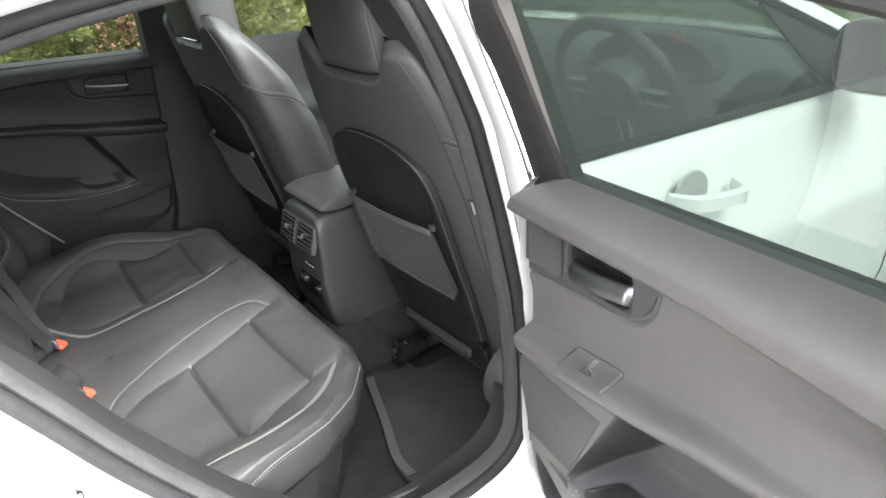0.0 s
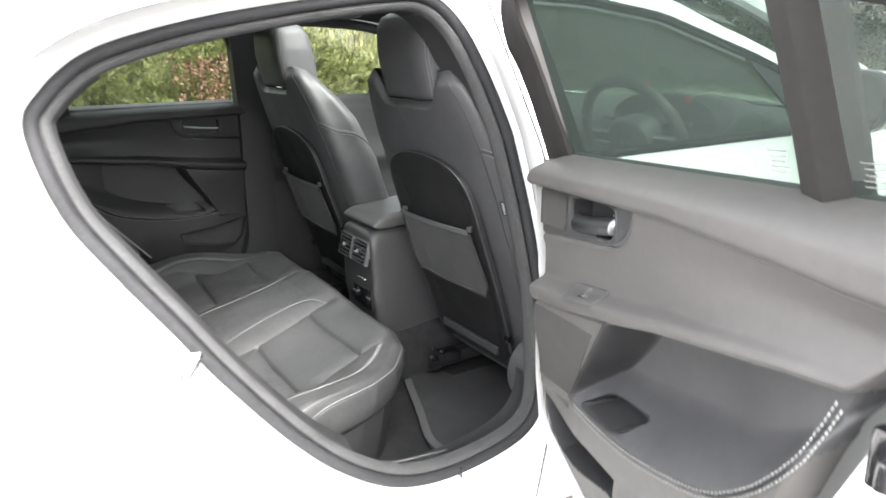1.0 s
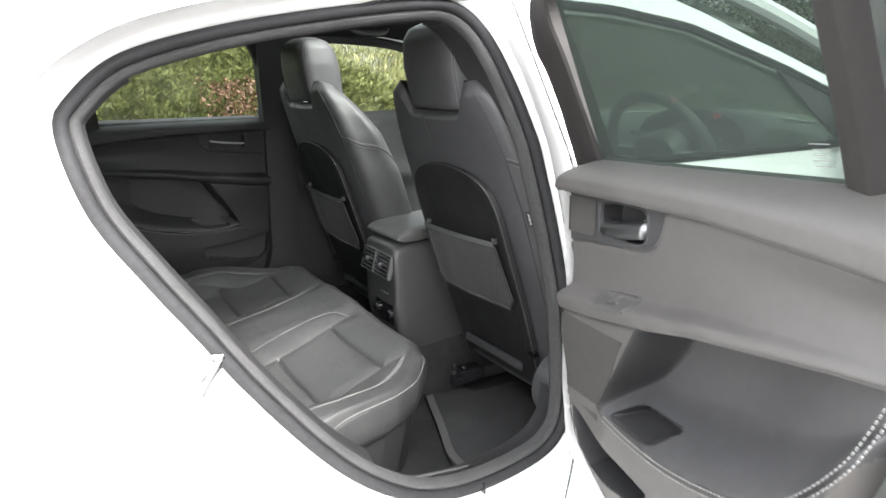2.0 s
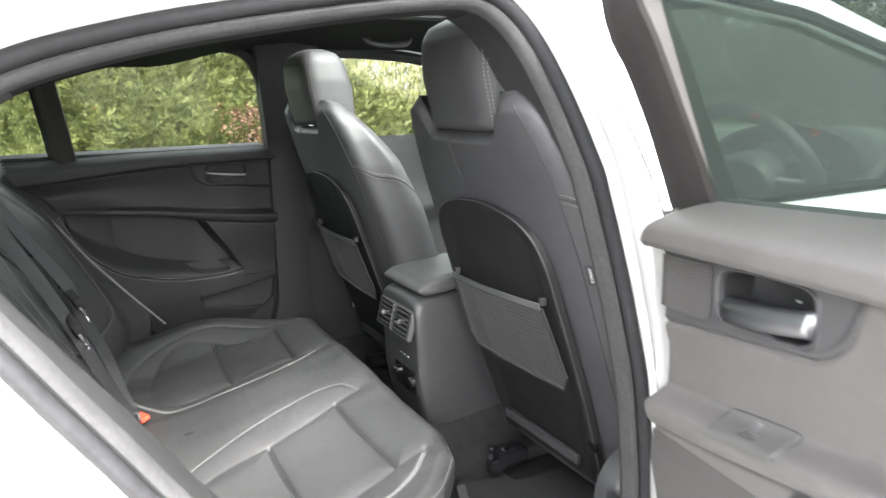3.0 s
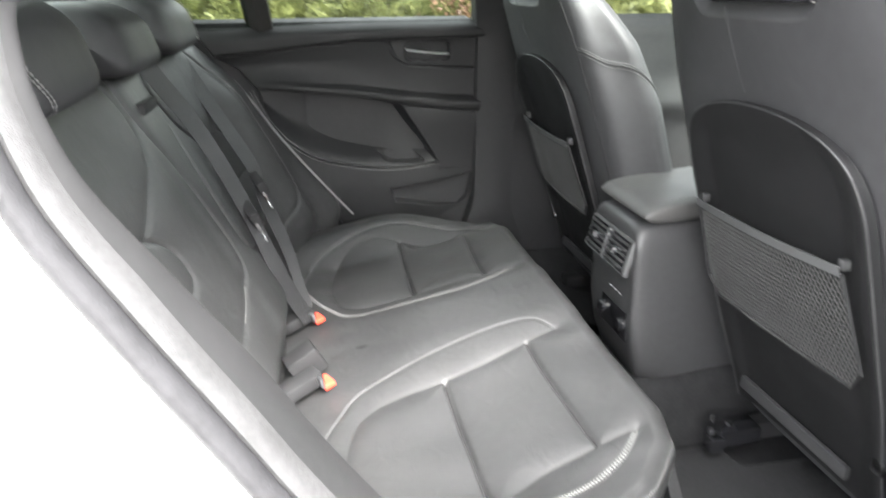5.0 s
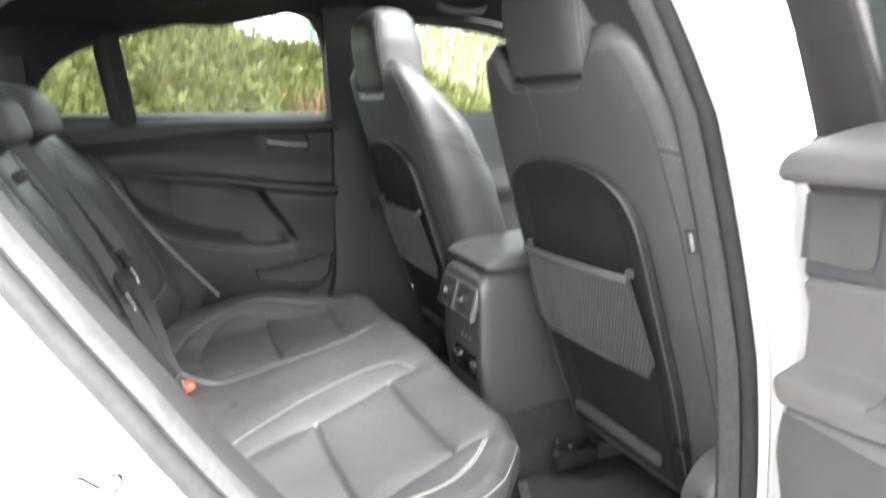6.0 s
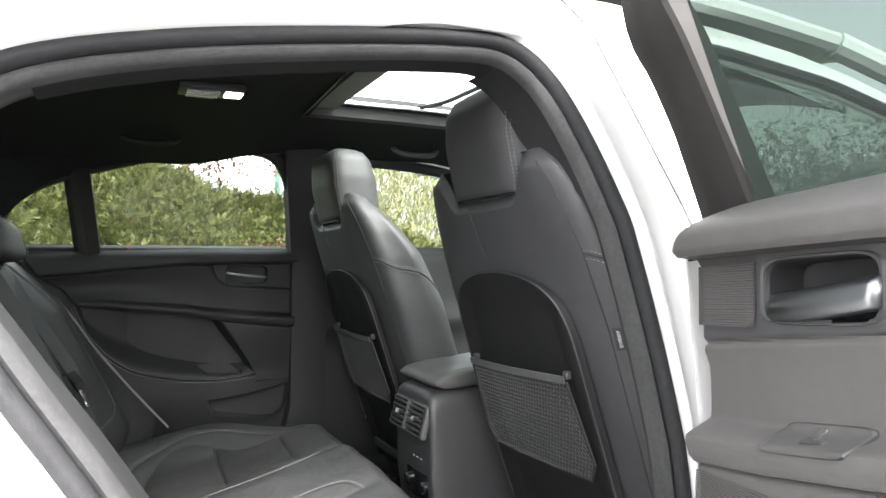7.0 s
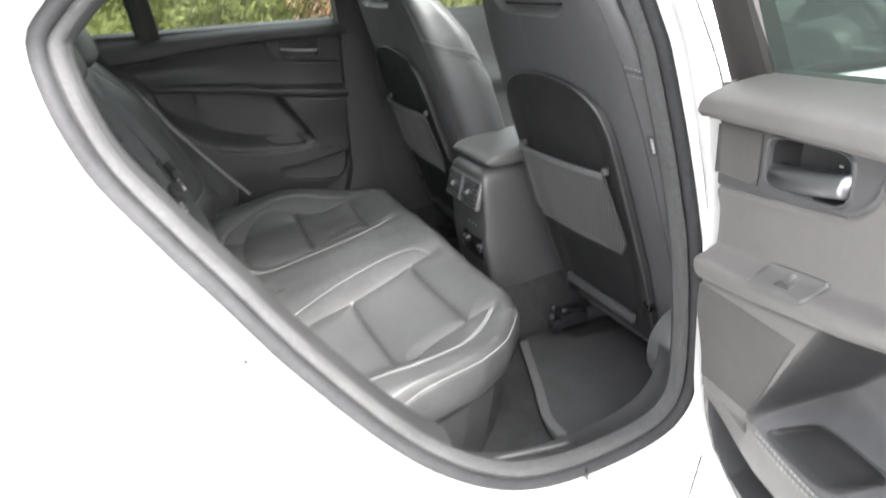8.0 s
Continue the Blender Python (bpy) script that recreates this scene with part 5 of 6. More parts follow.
# ---- front seats ----
def front_seat(cy, x0, group="front seats"):
    t = thing("front_seat", (x0 + 0.25, cy, 0.27), "black leather front seat with net pocket on its back", "car seat", group)
    inb = 1 if cy < 0 else -1

    def xr(z):
        return x0 - 0.32 * (z - 0.757)
    zz = np.concatenate([np.linspace(0.37, 0.95, 30), np.linspace(0.96, 1.118, 26)])
    W = lambda z: np.interp(z, (0.36, 0.45, 0.6, 0.85, 0.96, 1.02, 1.06, 1.09, 1.108, 1.118), (0.235, 0.262, 0.272, 0.275, 0.264, 0.248, 0.232, 0.212, 0.192, 0.172))
    T = lambda z: np.interp(z, (0.36, 0.5, 0.85, 0.97, 1.04, 1.08, 1.105, 1.118), (0.15, 0.165, 0.17, 0.150, 0.120, 0.095, 0.065, 0.03))
    n = 96

    def surf(z, a):
        """A place on the backrest at height z, a radians round it from the front."""
        c, s_ = np.cos(a), np.sin(a)
        w, th = float(W(z)), float(T(z))
        px = np.sign(c) * np.abs(c) ** np.where(c < 0, 0.32, 0.55)
        py = np.sign(s_) * np.abs(s_) ** 0.62
        zq = z - 0.060 / (1 + ((py * w) / 0.126) ** 16) * float(ss(1.0, 1.11, z))
        x = xr(zq) + th / 2 + th / 2 * px + 0.016 * float(ss(1.085, 1.118, z))
        # rounded rear shoulders, hollow front between the bolsters
        x = x + np.where(px < 0, 0.010 * np.abs(py) ** 5, 0)
        x = x - np.where(px > 0, 0.045 * np.exp(-(py / 0.55) ** 4) * float(ss(1.05, 0.9, z)), 0)
        flare = 0.034 * ss(-0.7, 0.95, px) * float(ss(1.09, 0.96, z))
        return np.stack([x, cy + py * (w + flare), zq + 0 * x], -1)
    br = part("backrest", loft([surf(z, np.linspace(0, 2 * math.pi, n, endpoint=False)) for z in zz]), LEATHER_SOFT, t, "black leather backrest", smooth=60)

    # moulded rear panel: arched top, dished in the middle
    half = lambda z: 0.189 * np.sqrt(np.clip(1 - np.clip((z - 0.72) / 0.211, 0, 1) ** 6, 0, 1)) - 0.015 * ss(0.6, 0.4, z)
    zp = np.concatenate([np.linspace(0.385, 0.86, 40), 0.931 - 0.071 * np.linspace(1, 0, 30)[1:] ** 2])
    up_ = np.sin(np.linspace(-1, 1, 61) * math.pi / 2)
    rows = []
    for z in zp:
        h = max(float(half(z)), 0.002)
        e = 1 - np.abs(up_)
        d = -0.013 + 0.013 * ss(0.0, 0.030, e) - 0.009 * ss(0.05, 0.3, e) * float(ss(0.928, 0.86, z))
        rows.append(np.stack([xr(z) - 0.012 - d, cy + up_ * h, np.full(61, z)], 1))
    rp = part("back_panel", sheet(rows), BACK_PANEL, t, "black moulded back panel", smooth=60)
    # strand in lighter grey: the highlight on the panel's edge, put into colour
    edge = [(xr(z) - 0.0105, cy - 0.985 * float(half(z)), z - 0.002) for z in zp] + [(xr(z) - 0.0105, cy + 0.985 * float(half(z)), z - 0.002) for z in zp[::-1][1:]]
    part("panel_rim", tube(edge, 0.0016, 6), PLASTIC_GREY, rp, "panel edge, greyer for the highlight along it")
    # centre seam above the panel, seams down both edges, stitched cross seams on the flanks
    part("centre_seam", tube([(xr(z) + 0.0003, cy + 0.046 - 0.018 * ((1.05 - z) / 0.11) ** 1.6, z) for z in np.linspace(0.942, 1.046, 18)], 0.0009, 5), PLASTIC_GREY, br, "thin seam")
    for sgn in (-1, 1):
        edge_a = sgn * 2.203
        part("side_seam", tube([surf(z, edge_a) for z in np.linspace(0.44, 1.095, 110)], 0.0014, 6), TRIM_DARK, br, "dark edge seam")
        q = np.linspace(0, 1, 40)
        for dz in (0.0, 0.012):
            cross = [surf(0.962 - dz - 0.115 * float(v) ** 1.7, edge_a - sgn * 1.55 * float(v)) for v in q]
            part("stitching", stitches(cross, (0, sgn, 0), 0.0042, 0.0022, 0.0014, 0.0012), THREAD, br, "pale grey thread")
        part("cross_seam", tube([surf(0.956 - 0.115 * float(v) ** 1.7, edge_a - sgn * 1.55 * float(v)) for v in q], 0.0020, 6), TRIM_DARK, br)
    # headrest
    hx = xr(1.05) + 0.000
    rings = []
    for f in np.linspace(0, 1, 30):
        z = 1.050 + 0.194 * f
        w = np.interp(f, (0, 0.04, 0.12, 0.6, 0.85, 0.95, 1.0), (0.100, 0.112, 0.116, 0.120, 0.112, 0.095, 0.055))
        th = np.interp(f, (0, 0.05, 0.5, 0.8, 0.93, 1.0), (0.10, 0.122, 0.134, 0.120, 0.092, 0.045))
        cxh = hx + 0.060 - 0.030 * f
        rings.append(superring(cxh, cy, z, th / 2, w, 4.5, 64))
    hd = part("headrest", loft(rings), LEATHER_SOFT, t, "black leather headrest", smooth=55)
    part("headrest_hem", tube([tuple(p) for p in superring(hx + 0.0595, cy, 1.0545, 0.0595, 0.1125, 4.5, 64)], 0.0022, 6, closed=True), GLOSS_BLACK, hd, "dark hem")
    for sgn in (-1,):
        for o in (0.006, 0.0125):
            ln = []
            for f in np.linspace(0.03, 0.93, 40):
                z = 1.050 + 0.194 * f
                w = np.interp(f, (0, 0.04, 0.12, 0.6, 0.85, 0.95, 1.0), (0.100, 0.112, 0.116, 0.120, 0.112, 0.095, 0.055))
                th = np.interp(f, (0, 0.05, 0.5, 0.8, 0.93, 1.0), (0.10, 0.122, 0.134, 0.120, 0.092, 0.045))
                cxh = hx + 0.060 - 0.030 * f
                ln.append((cxh - th / 2 + o + 0.004, cy + sgn * (w * 0.985 + 0.0005) - sgn * 0.010 * max(0, 0.008 - o) / 0.008, z))
            part("stitching", stitches(ln, (-0.3, sgn, 0), 0.0042, 0.0022, 0.0010, 0.001), THREAD, hd, "pale grey thread")
    # net pocket
    zn0, zn1 = 0.595, 0.757
    def net_pt(u, v):
        z = zn0 + (zn1 - zn0) * v - 0.02 * (1 - v) * (1 - abs(u) ** 8) * 0 - 0.0
        h = 0.174 - 0.018 * v
        return (xr(z) - 0.022 - 0.012 * math.cos(u * 1.3) * (0.4 + 0.6 * v), cy + u * h, z - 0.022 * u * (1 if cy < 0 else -1) * 0.15)
    bm = bmesh.new()
    cols, rws = 40, 22
    def strand(a, b, wd=0.0012):
        pa, pb = Vector(net_pt(*a)), Vector(net_pt(*b))
        d = (pb - pa).normalized()
        c = d.cross(Vector((1, 0, 0.3))).normalized() * wd / 2
        off = Vector((-0.0008, 0, 0))
        q = [bm.verts.new(p) for p in (pa - c, pa + c, pb + c, pb - c, (pa + pb) / 2 + off)]
        for i in range(4):
            bm.faces.new((q[i], q[(i + 1) % 4], q[4]))
    for i in range(rws):
        for j in range(cols):
            u0, v0 = -1 + 2 * (j + 0.5 * (i % 2)) / cols, i / rws
            if u0 > 1 - 1.0 / cols:
                continue
            if abs(u0) > 0.86 + 0.14 * min(1, v0 * 5):
                continue
            for du in (-1, 1):
                u1 = u0 + du / cols
                if abs(u1) <= 1:
                    strand((u0, v0), (u1, v0 + 0.8 / rws))
            strand((u0, v0 - 0.25 / rws), (u0, v0), 0.0016)
    pk = part("net_pocket", bm, NET, t, "dark grey elastic net pocket")
    def edge_pts(pts):
        return [net_pt(*p) for p in pts]
    part("net_band", ribbon([tuple(np.array(net_pt(u, 1.02)) + np.array([-0.002, 0, 0])) for u in np.linspace(-1, 1, 24)], (-0.2, 0, 1), 0.012, 0.002), CONSOLE, pk, "grey elastic band")
    part("net_hem", tube(edge_pts([(-1, 1), (-1, 0.2), (-0.86, 0.02), (0.86, 0.02), (1, 0.2), (1, 1)]), 0.0025, 6), TRIM_DARK, pk)
    for u in (-0.97, 0.97):
        part("net_hook", block((0.012, 0.010, 0.014), np.array(net_pt(u, 1.04)) + np.array([0.008, 0, 0.003]), 0.003), PLASTIC_GREY, pk)
    # cushion, rails and lower parts
    rings = []
    for x in np.linspace(xr(0.45) + 0.10, xr(0.45) + 0.60, 20):
        f = (x - xr(0.45) - 0.10) / 0.5
        h = 0.075 * (1 - abs(2 * f - 1) ** 8) ** 0.5 + 0.004
        rings.append([(x, cy + 0.265 * math.copysign(abs(math.cos(q)) ** 0.5, math.cos(q)), 0.47 + 0.05 * f + h * math.copysign(abs(math.sin(q)) ** 0.6, math.sin(q))) for q in np.linspace(0, 2 * math.pi, 40, endpoint=False)])
    part("cushion", loft(rings), LEATHER_SOFT, t, "black leather cushion", smooth=60)
    for sgn in (-1, 1):
        part("seat_rail", join(block((0.48, 0.035, 0.035), (x0 + 0.40, cy + sgn * 0.20, 0.285), 0.004), block((0.05, 0.05, 0.03), (x0 + 0.145, cy + sgn * 0.20, 0.285), 0.006)), TRIM_DARK, t, "black seat rail on the floor")
        if sgn == inb or cy > 0:
            continue
        rings = [[(x0 + 0.12 + 0.085 * math.cos(q) * r, cy + sgn * (0.245 + d), 0.43 + 0.085 * math.sin(q) * r) for q in np.linspace(0, 2 * math.pi, 28, endpoint=False)] for r, d in ((0.85, -0.03), (1.0, -0.02), (1.0, 0.02), (0.9, 0.035), (0.5, 0.042))]
        part("recliner_cover", loft(rings), PLASTIC_GREY, t, "dark grey recliner cover", smooth=50)
    part("panel_clip", block((0.018, 0.020, 0.020), (xr(0.50) - 0.006, cy - 0.175 * inb, 0.492), 0.004), CHROME, t)
    part("lower_bar", block((0.010, 0.255, 0.022), (xr(0.43) - 0.014, cy + 0.015, 0.430), 0.004), PLASTIC_GREY, t)
    part("rail_motor", join(block((0.08, 0.05, 0.035), (x0 + 0.11, cy + 0.17 * inb, 0.305), 0.006), block((0.03, 0.03, 0.03), (x0 + 0.06, cy + 0.15 * inb, 0.30), 0.006)), GLOSS_BLACK, t, "black rail end with wiring plug")
    for dx, dy in ((0.055, 0.15), (0.08, 0.19), (0.10, 0.165)):
        part("bolt", block((0.010, 0.010, 0.012), (x0 + dx - 0.005, cy + dy * inb, 0.325), 0.003), CHROME, t)
    # small cloth tag at the outer edge seam
    a_t = -inb * 2.10
    p0 = Vector(surf(0.835, a_t))
    along = (Vector(surf(0.825, a_t)) - Vector(surf(0.845, a_t))).normalized()
    across_ = (Vector(surf(0.835, a_t + inb * 0.06)) - p0).normalized()
    out_ = along.cross(across_).normalized()
    if out_.y * -inb < 0:
        out_ = -out_
    across_ = out_.cross(along)
    turn = Matrix((along, across_, out_)).transposed()
    tg = part("side_tag", block((0.034, 0.016, 0.003), tuple(p0 + out_ * 0.002 + across_ * 0.004), 0.0006, turn), TRIM_DARK, t, "small woven tag")
    if cy < 0:
        lettering("AIRBAG", 0.0075, Matrix.Translation(p0 + out_ * 0.0042 + across_ * 0.004) @ turn.to_4x4(), PALE, tg)
    return t


front_seat(-0.375, 0.150)
front_seat(0.370, 0.092)


# ---- centre console ----
console = thing("centre_console", (0.3, 0, 0.30), "dark grey centre console with rear air vents and padded lid", "console")
rings = []
for x, hw, z0, z1 in ((0.088, 0.094, 0.585, 0.655), (0.091, 0.100, 0.45, 0.668), (0.100, 0.103, 0.40, 0.674), (0.115, 0.104, 0.36, 0.678), (0.2, 0.106, 0.30, 0.686), (0.45, 0.108, 0.28, 0.68), (0.9, 0.11, 0.28, 0.66), (1.15, 0.12, 0.3, 0.72)):
    zc, hz = (z0 + z1) / 2, (z1 - z0) / 2
    rings.append([(x, hw * math.copysign(abs(math.cos(q)) ** 0.3, math.cos(q)), zc + hz * math.copysign(abs(math.sin(q)) ** 0.35, math.sin(q))) for q in np.linspace(0, 2 * math.pi, 48, endpoint=False)])
part("console_body", loft(rings), PLASTIC_GREY, console, "dark grey moulded body", smooth=45)
rings = []
for f in np.linspace(0, 1, 22):
    x = 0.098 + 0.32 * f
    r = (1 - abs(2 * f - 1) ** 7) ** 0.5 * 0.85 + 0.15
    rings.append([(x, 0.106 * (0.95 + 0.05 * r) * math.copysign(abs(math.cos(q)) ** 0.32, math.cos(q)), 0.692 + 0.030 * f + 0.021 * r * math.copysign(abs(math.sin(q)) ** 0.42, math.sin(q))) for q in np.linspace(0, 2 * math.pi, 48, endpoint=False)])
lid = part("lid", loft(rings), LID, console, "padded black leather lid", smooth=50)
part("stitching", stitches([(0.15 + q, -0.086, 0.7165 + 0.094 * q) for q in np.linspace(0, 0.25, 10)], (0, 0, 1), 0.005, 0.003, 0.0014), THREAD, lid)
vz, vx = 0.610, 0.084
TIP = Matrix.Translation((vx, 0, vz)) @ Matrix.Rotation(radians(14), 4, 'Y')


def tipped(bm):
    bmesh.ops.transform(bm, matrix=TIP, verts=bm.verts)
    return bm


vents = part("vent_surround", tipped(block((0.014, 0.182, 0.072), (0, 0.002, 0), 0.006)), CONSOLE, console, "satin grey vent surround")
rim_path = [(-0.008, -0.086, -0.031), (-0.008, 0.090, -0.031), (-0.008, 0.090, 0.031), (-0.008, -0.086, 0.031)]
part("vent_rim", tipped(tube(rim_path, 0.0016, 6, closed=True)), PLASTIC_GREY, vents, "thin grey rim")
for yc in (-0.042, 0.046):
    for i in range(5):
        part("slat", tipped(block((0.012, 0.076, 0.0045), (-0.007, yc, -0.022 + i * 0.011), 0.0012, Euler((0, 0.45, 0)).to_matrix())), TRIM_DARK, vents)
    part("vent_slider", tipped(block((0.010, 0.018, 0.010), (-0.014, yc + 0.006, 0.0), 0.002)), STEEL, vents, "bright slider")
part("vent_divider", tipped(block((0.012, 0.008, 0.062), (-0.007, 0.002, 0), 0.002)), CONSOLE, vents)
for yc in (-0.042, 0.046):
    part("vent_well", tipped(block((0.004, 0.078, 0.060), (-0.0064, yc, 0), 0.001)), GLOSS_BLACK, vents, "black vent opening")
part("heat_panel", block((0.008, 0.120, 0.115), (0.094, -0.02, 0.495), 0.004), GLOSS_BLACK, console, "gloss black control panel")
for yc in (-0.062, 0.025):
    part("knob", loft([[(0.094 - d, yc + r * math.cos(q), 0.468 + r * math.sin(q)) for q in np.linspace(0, 2 * math.pi, 20, endpoint=False)] for r, d in ((0.013, 0.0), (0.013, 0.010), (0.010, 0.013))]), GLOSS_BLACK, console, "small bright-edged knob")
for yc in (-0.045, -0.025, -0.005):
    part("symbol", block((0.002, 0.007, 0.002), (0.0892, yc, 0.525), 0), PALE, console)

# ---- dashboard and steering wheel ----
dash = thing("dashboard", (1.1, 0, 0.6), "black padded dashboard under the windscreen", "dashboard")
prof = spline([(0.86, 0.52), (0.84, 0.70), (0.86, 0.86), (0.92, 0.945), (1.05, 0.985), (1.25, 0.985), (1.42, 0.965)], 24)
part("dash_top", sheet([[(x + 0.05 * abs(y / 0.7) ** 2, y, z - 0.02 * abs(y / 0.7) ** 2 + (0.035 * math.exp(-((y + 0.37) / 0.16) ** 4) if 0.88 < x < 1.1 else 0)) for y in np.linspace(-0.70, 0.70, 41)] for x, z in prof]), CONSOLE, dash, smooth=60)
wheel_t = thing("steering_wheel", (0.82, -0.37, 0.90), "black leather steering wheel with pale spokes", "steering wheel")
tilt = Matrix.Translation((0.80, -0.37, 0.905)) @ Matrix.Rotation(radians(-24), 4, 'Y')
a = np.linspace(0, 2 * math.pi, 64, endpoint=False)
part("wheel_rim", tube([tilt @ Vector((0, 0.180 * math.cos(t), 0.180 * math.sin(t))) for t in a], 0.016, 12, closed=True), LID, wheel_t)
def on_wheel(bm):
    bmesh.ops.transform(bm, matrix=tilt, verts=bm.verts)
    return bm


t_ = np.linspace(0, 2 * math.pi, 40, endpoint=False)
part("hub", on_wheel(loft([[(d, r * 0.078 * math.copysign(abs(math.cos(t)) ** 0.8, math.cos(t)), r * 0.070 * math.copysign(abs(math.sin(t)) ** 0.8, math.sin(t))) for t in t_] for d, r in ((0.05, 0.8), (0.0, 1.0), (-0.022, 0.96), (-0.032, 0.80), (-0.036, 0.35))])), CONSOLE, wheel_t, "rounded black centre pad")
part("badge", on_wheel(loft([[(d, r * math.cos(t), r * math.sin(t)) for t in t_] for d, r in ((-0.034, 0.020), (-0.039, 0.019), (-0.040, 0.010))])), CHROME, wheel_t, "round metal badge")
for ang in (0, math.pi, -math.pi / 2):
    turn = tilt @ Matrix.Rotation(ang, 4, 'X')
    b = block((0.016, 0.11, 0.036), (0.004, 0.118, 0), 0.006)
    bmesh.ops.transform(b, matrix=turn, verts=b.verts)
    sp_ = part("spoke", b, PLASTIC_GREY, wheel_t)
    b = join(block((0.006, 0.075, 0.006), (-0.006, 0.118, 0.017), 0.002), block((0.006, 0.075, 0.006), (-0.006, 0.118, -0.017), 0.002))
    bmesh.ops.transform(b, matrix=turn, verts=b.verts)
    part("spoke_trim", b, BRIGHT, sp_, "bright trim strip")
part("column_shroud", on_wheel(block((0.16, 0.12, 0.10), (0.13, 0, -0.02), 0.02, seg=3)), TRIM_DARK, wheel_t)
for sd in (-1, 1):
    part("stalk", on_wheel(tube([(0.07, sd * 0.05, 0.01), (0.065, sd * 0.11, 0.02), (0.06, sd * 0.16, 0.03)], 0.008, 8)), TRIM_DARK, wheel_t, "black control stalk")
part("instrument_hood", loft([[(x, -0.37 + r * 0.19 * math.cos(t), 0.955 + r * 0.075 * max(-0.4, math.sin(t))) for t in t_] for x, r in ((0.915, 0.96), (0.905, 1.0), (0.95, 1.02), (1.06, 0.8))]), TRIM_DARK, dash, "rounded hood over the instruments", smooth=50)
for yc in (-0.62, -0.10, 0.10, 0.62):
    part("dash_vent", block((0.012, 0.11, 0.05), (0.872 + 0.05 * (yc / 0.7) ** 2, yc, 0.875), 0.006), CHROME, dash, "air vent with a satin frame")

# ---- surroundings ----
ASPHALT = material("worn_asphalt", (0.055, 0.054, 0.052), 0.85, scale=35, vary=0.35, bump=0.5, bump_scale=160)
GRASS = material("short_grass", (0.055, 0.085, 0.022), 0.9, scale=6, vary=0.35, bump=0.8, bump_scale=90, spec=0.2)
HEDGE_CORE_SHADE = material("shade_dark_hedge_core", (0.030, 0.036, 0.012), 0.95, scale=14, vary=0.5, spec=0.1)


def leaf_material(name, c0, c1):
    m = bpy.data.materials.new(name)
    m.use_nodes = True
    n, l = m.node_tree.nodes, m.node_tree.links
    b = n["Principled BSDF"]
    g, r = n.new("ShaderNodeNewGeometry"), n.new("ShaderNodeValToRGB")
    r.color_ramp.elements[0].color, r.color_ramp.elements[1].color = (*c0, 1), (*c1, 1)
    tc, no, ad = n.new("ShaderNodeTexCoord"), n.new("ShaderNodeTexNoise"), n.new("ShaderNodeMix")
    no.inputs["Scale"].default_value, no.inputs["Detail"].default_value = 7.0, 3.0
    ad.inputs[0].default_value = 0.55
    l.new(tc.outputs["Object"], no.inputs["Vector"])
    l.new(g.outputs["Random Per Island"], ad.inputs[2])
    l.new(no.outputs["Fac"], ad.inputs[3])
    l.new(ad.outputs[0], r.inputs["Fac"])
    r.color_ramp.elements[0].position, r.color_ramp.elements[1].position = 0.22, 0.78
    l.new(r.outputs["Color"], b.inputs["Base Color"])
    b.inputs["Roughness"].default_value = 0.6
    b.inputs["Specular IOR Level"].default_value = 0.25
    b.inputs["Subsurface Weight"].default_value = 0.0
    return m


HEDGE = leaf_material("hedge_sprays", (0.013, 0.018, 0.006), (0.092, 0.096, 0.030))
WEED = leaf_material("tall_yellow_green_weeds", (0.062, 0.072, 0.026), (0.175, 0.165, 0.070))
RUSSET = leaf_material("russet_leaves", (0.032, 0.015, 0.010), (0.085, 0.042, 0.026))
WOODS = leaf_material("dark_evergreen_leaves", (0.015, 0.025, 0.008), (0.07, 0.09, 0.028))

bm = bmesh.new()
bmesh.ops.create_grid(bm, x_segments=8, y_segments=8, size=400)
ground = tagged(part("ground", bm, ASPHALT), "worn grey asphalt around the car", "ground", kind="structure")
lawn_rows = [[(x, y, 0.012 + 0.05 * float(ss(2.2, 4, y))) for x in np.linspace(-60, 60, 30)] for y in np.linspace(2.0, 60, 24)]
tagged(part("lawn", sheet(lawn_rows), GRASS), "short green grass behind the car", "grass", kind="structure")

rng = np.random.default_rng(5)


def sprays(pos, out, size, n_leaf, mat, name, label, category, kind="stuff", slim=0.22, spread=0.8):
    """Many small leaf sprays: pos, the direction each grows to, and its size."""
    verts, faces = [], []
    for p, o, s in zip(pos, out, size):
        o = o / (np.linalg.norm(o) + 1e-6)
        for k in range(n_leaf):
            d = o + rng.normal(0, spread, 3)
            d /= np.linalg.norm(d) + 1e-6
            side = np.cross(d, rng.normal(0, 1, 3))
            side /= np.linalg.norm(side) + 1e-6
            q = p + rng.normal(0, 0.25, 3) * s
            L = s * rng.uniform(0.6, 1.3)
            i = len(verts)
            verts += [q, q + d * L * 0.5 + side * L * slim, q + d * L + np.array([0, 0, -0.1 * L]), q + d * L * 0.5 - side * L * slim]
            faces.append((i, i + 1, i + 2, i + 3))
    me = bpy.data.meshes.new(name)
    me.from_pydata([tuple(v) for v in verts], [], faces)
    me.materials.append(mat)
    return tagged(new(name, me), label, category, kind=kind) if label else new(name, me)


def hedge_top(x):
    return np.interp(x, (-8, -3, -1.2, -0.5, -0.1, 0.15, 0.4, 1.0, 1.6, 2.2), (1.95, 1.90, 1.80, 1.75, 1.65, 1.55, 1.50, 1.46, 1.33, 1.0))


def hedge_face(x, z):
    t = z / hedge_top(x)
    return 3.85 + 0.7 * t ** 3 + 0.15 * np.sin(x * 2.3) + 0.10 * np.sin(x * 5.1 + z * 4)


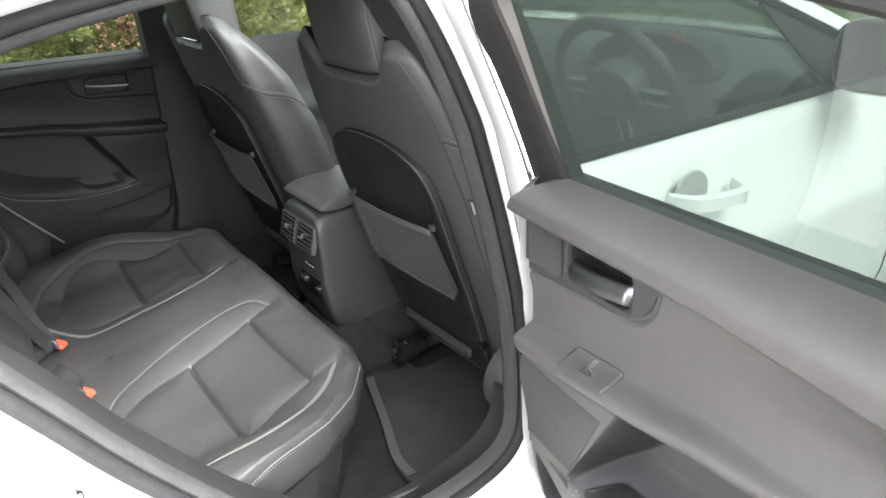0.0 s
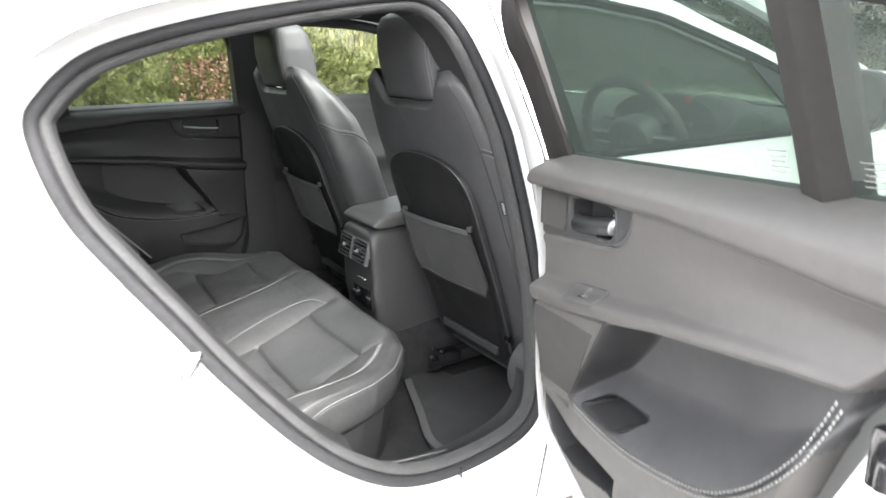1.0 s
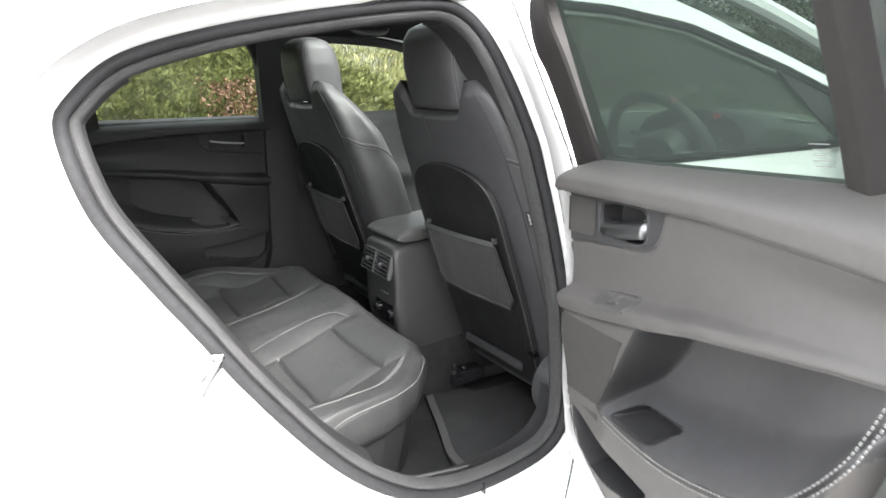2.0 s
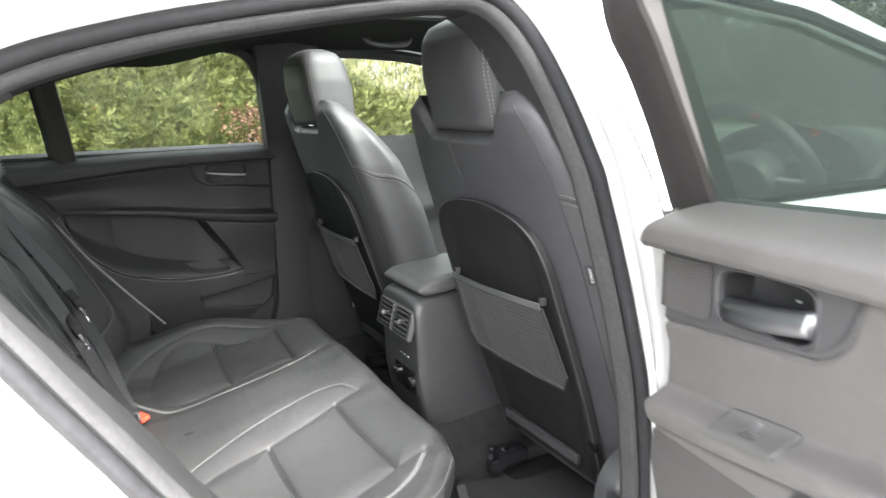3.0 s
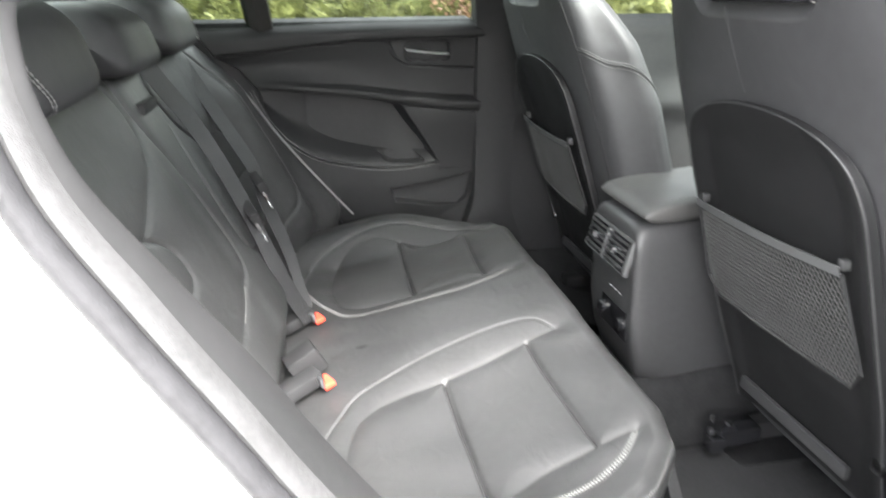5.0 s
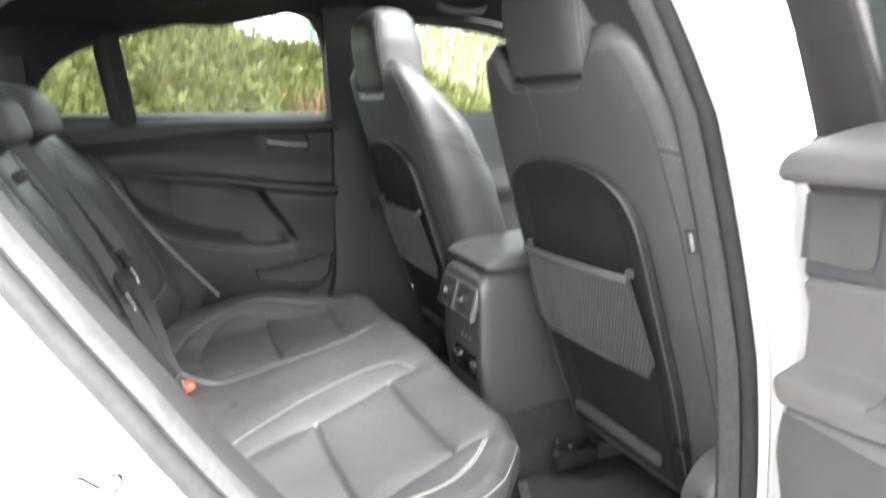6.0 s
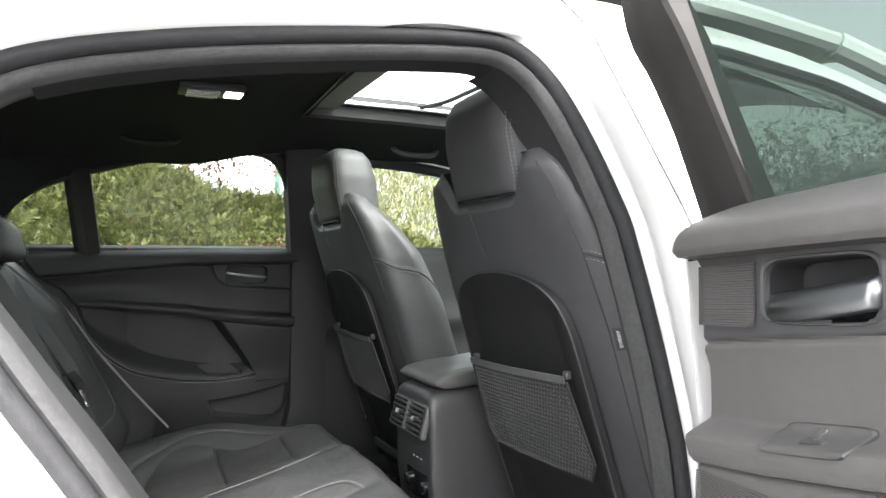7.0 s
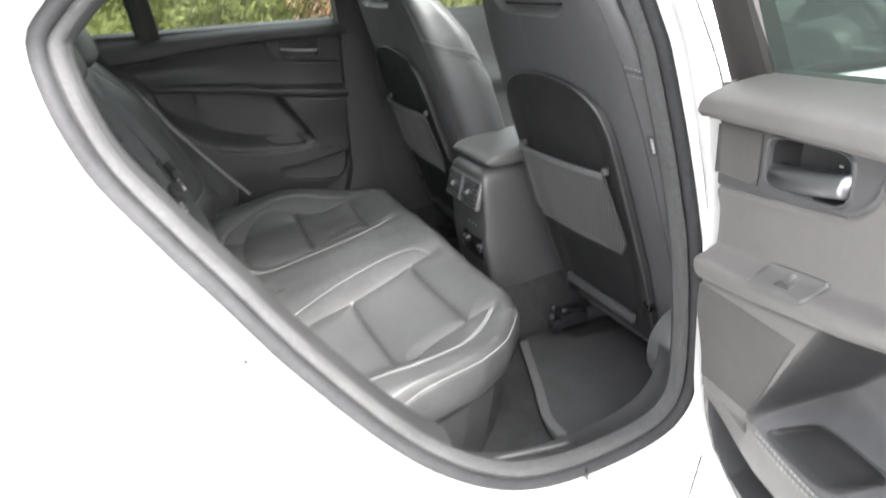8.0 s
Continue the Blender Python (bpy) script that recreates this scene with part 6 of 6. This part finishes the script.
# sheet added behind the sprays; its dark colour stands in for shade in the gaps
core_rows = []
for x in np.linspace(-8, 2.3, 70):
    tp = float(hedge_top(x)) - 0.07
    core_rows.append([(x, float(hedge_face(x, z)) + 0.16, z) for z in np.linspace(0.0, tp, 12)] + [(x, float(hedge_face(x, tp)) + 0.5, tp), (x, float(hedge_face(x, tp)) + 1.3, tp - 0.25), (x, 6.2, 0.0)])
hedge = tagged(part("hedge_core", sheet(core_rows), HEDGE_CORE_SHADE), "plain dark sheet inside the hedge, for the shade between its sprays", "hedge", kind="stuff")


def fronds(pos, out, size, mat, name, label, category):
    """Flat feathery conifer sprays: leaflets in pairs along a short drooping stem."""
    verts, faces = [], []
    for p, o, ln in zip(pos, out, size):
        o = o / np.linalg.norm(o)
        side = np.cross(o, rng.normal(0, 1, 3) + np.array([0, -1.2, 0]))
        side /= np.linalg.norm(side) + 1e-6
        for k in range(10):
            f = k / 9
            q = p + o * ln * f + np.array([0, -0.02, -0.22]) * ln * f * f
            for sg in (-1, 1):
                d = o * (0.55 + 0.6 * f) + side * sg * (0.95 - 0.75 * f) + rng.normal(0, 0.16, 3)
                d /= np.linalg.norm(d)
                w = np.cross(d, np.cross(o, side)) * ln * 0.026
                L = ln * (0.38 - 0.16 * f) * rng.uniform(0.7, 1.25)
                i = len(verts)
                verts += [q, q + d * L * 0.45 + w, q + d * L, q + d * L * 0.45 - w]
                faces.append((i, i + 1, i + 2, i + 3))
    me = bpy.data.meshes.new(name)
    me.from_pydata([tuple(v) for v in verts], [], faces)
    me.materials.append(mat)
    return tagged(new(name, me), label, category, kind="stuff")


n = 21000
hx = np.where(rng.random(n) < 0.86, rng.uniform(-2.6, 2.3, n), rng.uniform(-8, 2.2, n))
hz = rng.uniform(0.25, 1.0, n) ** 0.8 * hedge_top(hx)
lump = np.array([noise.noise(Vector((x * 4.2, z * 3.4, 0.3))) + 0.6 * noise.noise(Vector((x * 9.0, z * 7.0, 2.1))) for x, z in zip(hx, hz)])
hy = hedge_face(hx, hz) - 0.20 * lump + rng.normal(0, 0.025, n)
over = rng.random(n) < 0.25
hz = np.where(over, hedge_top(hx) + rng.normal(-0.03, 0.05, n), hz)
hy = np.where(over, hedge_face(hx, hedge_top(hx)) + rng.uniform(0, 0.7, n), hy)
grow = np.stack([rng.normal(0.05, 0.45, n), rng.normal(-0.55, 0.25, n), rng.normal(0.75, 0.35, n)], 1)
fronds(np.stack([hx, hy, hz], 1), grow, rng.uniform(0.07, 0.15, n), HEDGE, "hedge", "clipped evergreen hedge with feathery olive-green sprays", "hedge")
n = 700
pos = np.stack([rng.normal(0.62, 0.13, n), rng.normal(3.72, 0.1, n), rng.uniform(0.3, 1.12, n)], 1)
sprays(pos, np.tile([0, -0.6, 0.6], (n, 1)), rng.uniform(0.022, 0.042, n), 4, RUSSET, "shrub", "small russet-leaved shrub in front of the hedge", "shrub")
n = 46000
pos = np.stack([rng.uniform(1.2, 6.5, n), rng.uniform(4.6, 7.0, n), rng.uniform(0.1, 2.40, n)], 1)
sprays(pos, np.tile([0, -0.3, 0.9], (n, 1)), rng.uniform(0.05, 0.12, n), 4, WEED, "weeds", "tall yellow-green weeds along the fence", "weeds", slim=0.045, spread=0.34)
n = 900
pos = np.stack([rng.normal(0.1, 0.45, n), rng.normal(6.0, 0.3, n), rng.normal(2.05, 0.3, n)], 1)
small_tree = thing("tree", (0.1, 6.0, 0.0), "slender tree with sparse reddish leaves behind the hedge", "tree")
crown = sprays(pos, np.tile([0, 0, -0.2], (n, 1)), rng.uniform(0.03, 0.055, n), 3, RUSSET, "crown", "", "", kind="", slim=0.3, spread=1.0)
crown.parent = small_tree
crown.matrix_parent_inverse = Matrix.Translation((-0.1, -6.0, 0.0))
BARK = material("grey_brown_bark", (0.09, 0.075, 0.06), 0.9, scale=60, vary=0.4, bump=0.6, bump_scale=120)
limbs = [tube([(0.1, 6.0, 0.0), (0.12, 6.02, 0.8), (0.08, 6.0, 1.6), (0.1, 6.0, 2.3)], 0.022, 8)]
for k in range(16):
    z0, ang = 1.35 + 0.055 * k, k * 2.4
    limbs.append(tube([(0.1, 6.0, z0), (0.1 + 0.25 * math.cos(ang), 6.0 + 0.15 * math.sin(ang), z0 + 0.14), (0.1 + 0.6 * math.cos(ang), 6.0 + 0.3 * math.sin(ang), z0 + 0.22)], 0.007, 6))
part("trunk", join(*limbs), BARK, small_tree, "thin grey-brown trunk and limbs")
n = 42000
pos = np.stack([rng.uniform(16, 40, n), rng.uniform(4, 22, n), rng.uniform(0, 4.5, n)], 1)
tp = 4.6 + 1.2 * np.sin(pos[:, 0] * 0.9) * np.sin(pos[:, 1] * 0.7)
pos[:, 2] = rng.random(n) ** 0.7 * tp
sprays(pos, np.tile([-0.5, -0.5, 0.4], (n, 1)), rng.uniform(0.07, 0.15, n), 4, WOODS, "far_trees", "distant dark evergreen trees", "trees", slim=0.3, spread=0.9)

# wire fence
FENCE = material("green_coated_steel", (0.03, 0.10, 0.07), 0.5, scale=60, vary=0.15)
fence = thing("wire_fence", (0, 7.2, 0), "green welded wire fence on steel posts", "fence")
for fx_ in np.arange(-3.73, 9.0, 2.5):
    part("post", block((0.06, 0.06, 2.15), (fx_, 7.2, 1.075), 0.004), FENCE, fence)
wires = [block((12.6, 0.005, 0.005), (2.5, 7.2, z), 0) for z in np.arange(0.1, 2.1, 0.2)] + [block((0.005, 0.005, 2.0), (x, 7.2, 1.05), 0) for x in np.arange(-3.7, 8.8, 0.05)]
tagged(part("wire_mesh", join(*wires), FENCE, fence), kind="stuff")
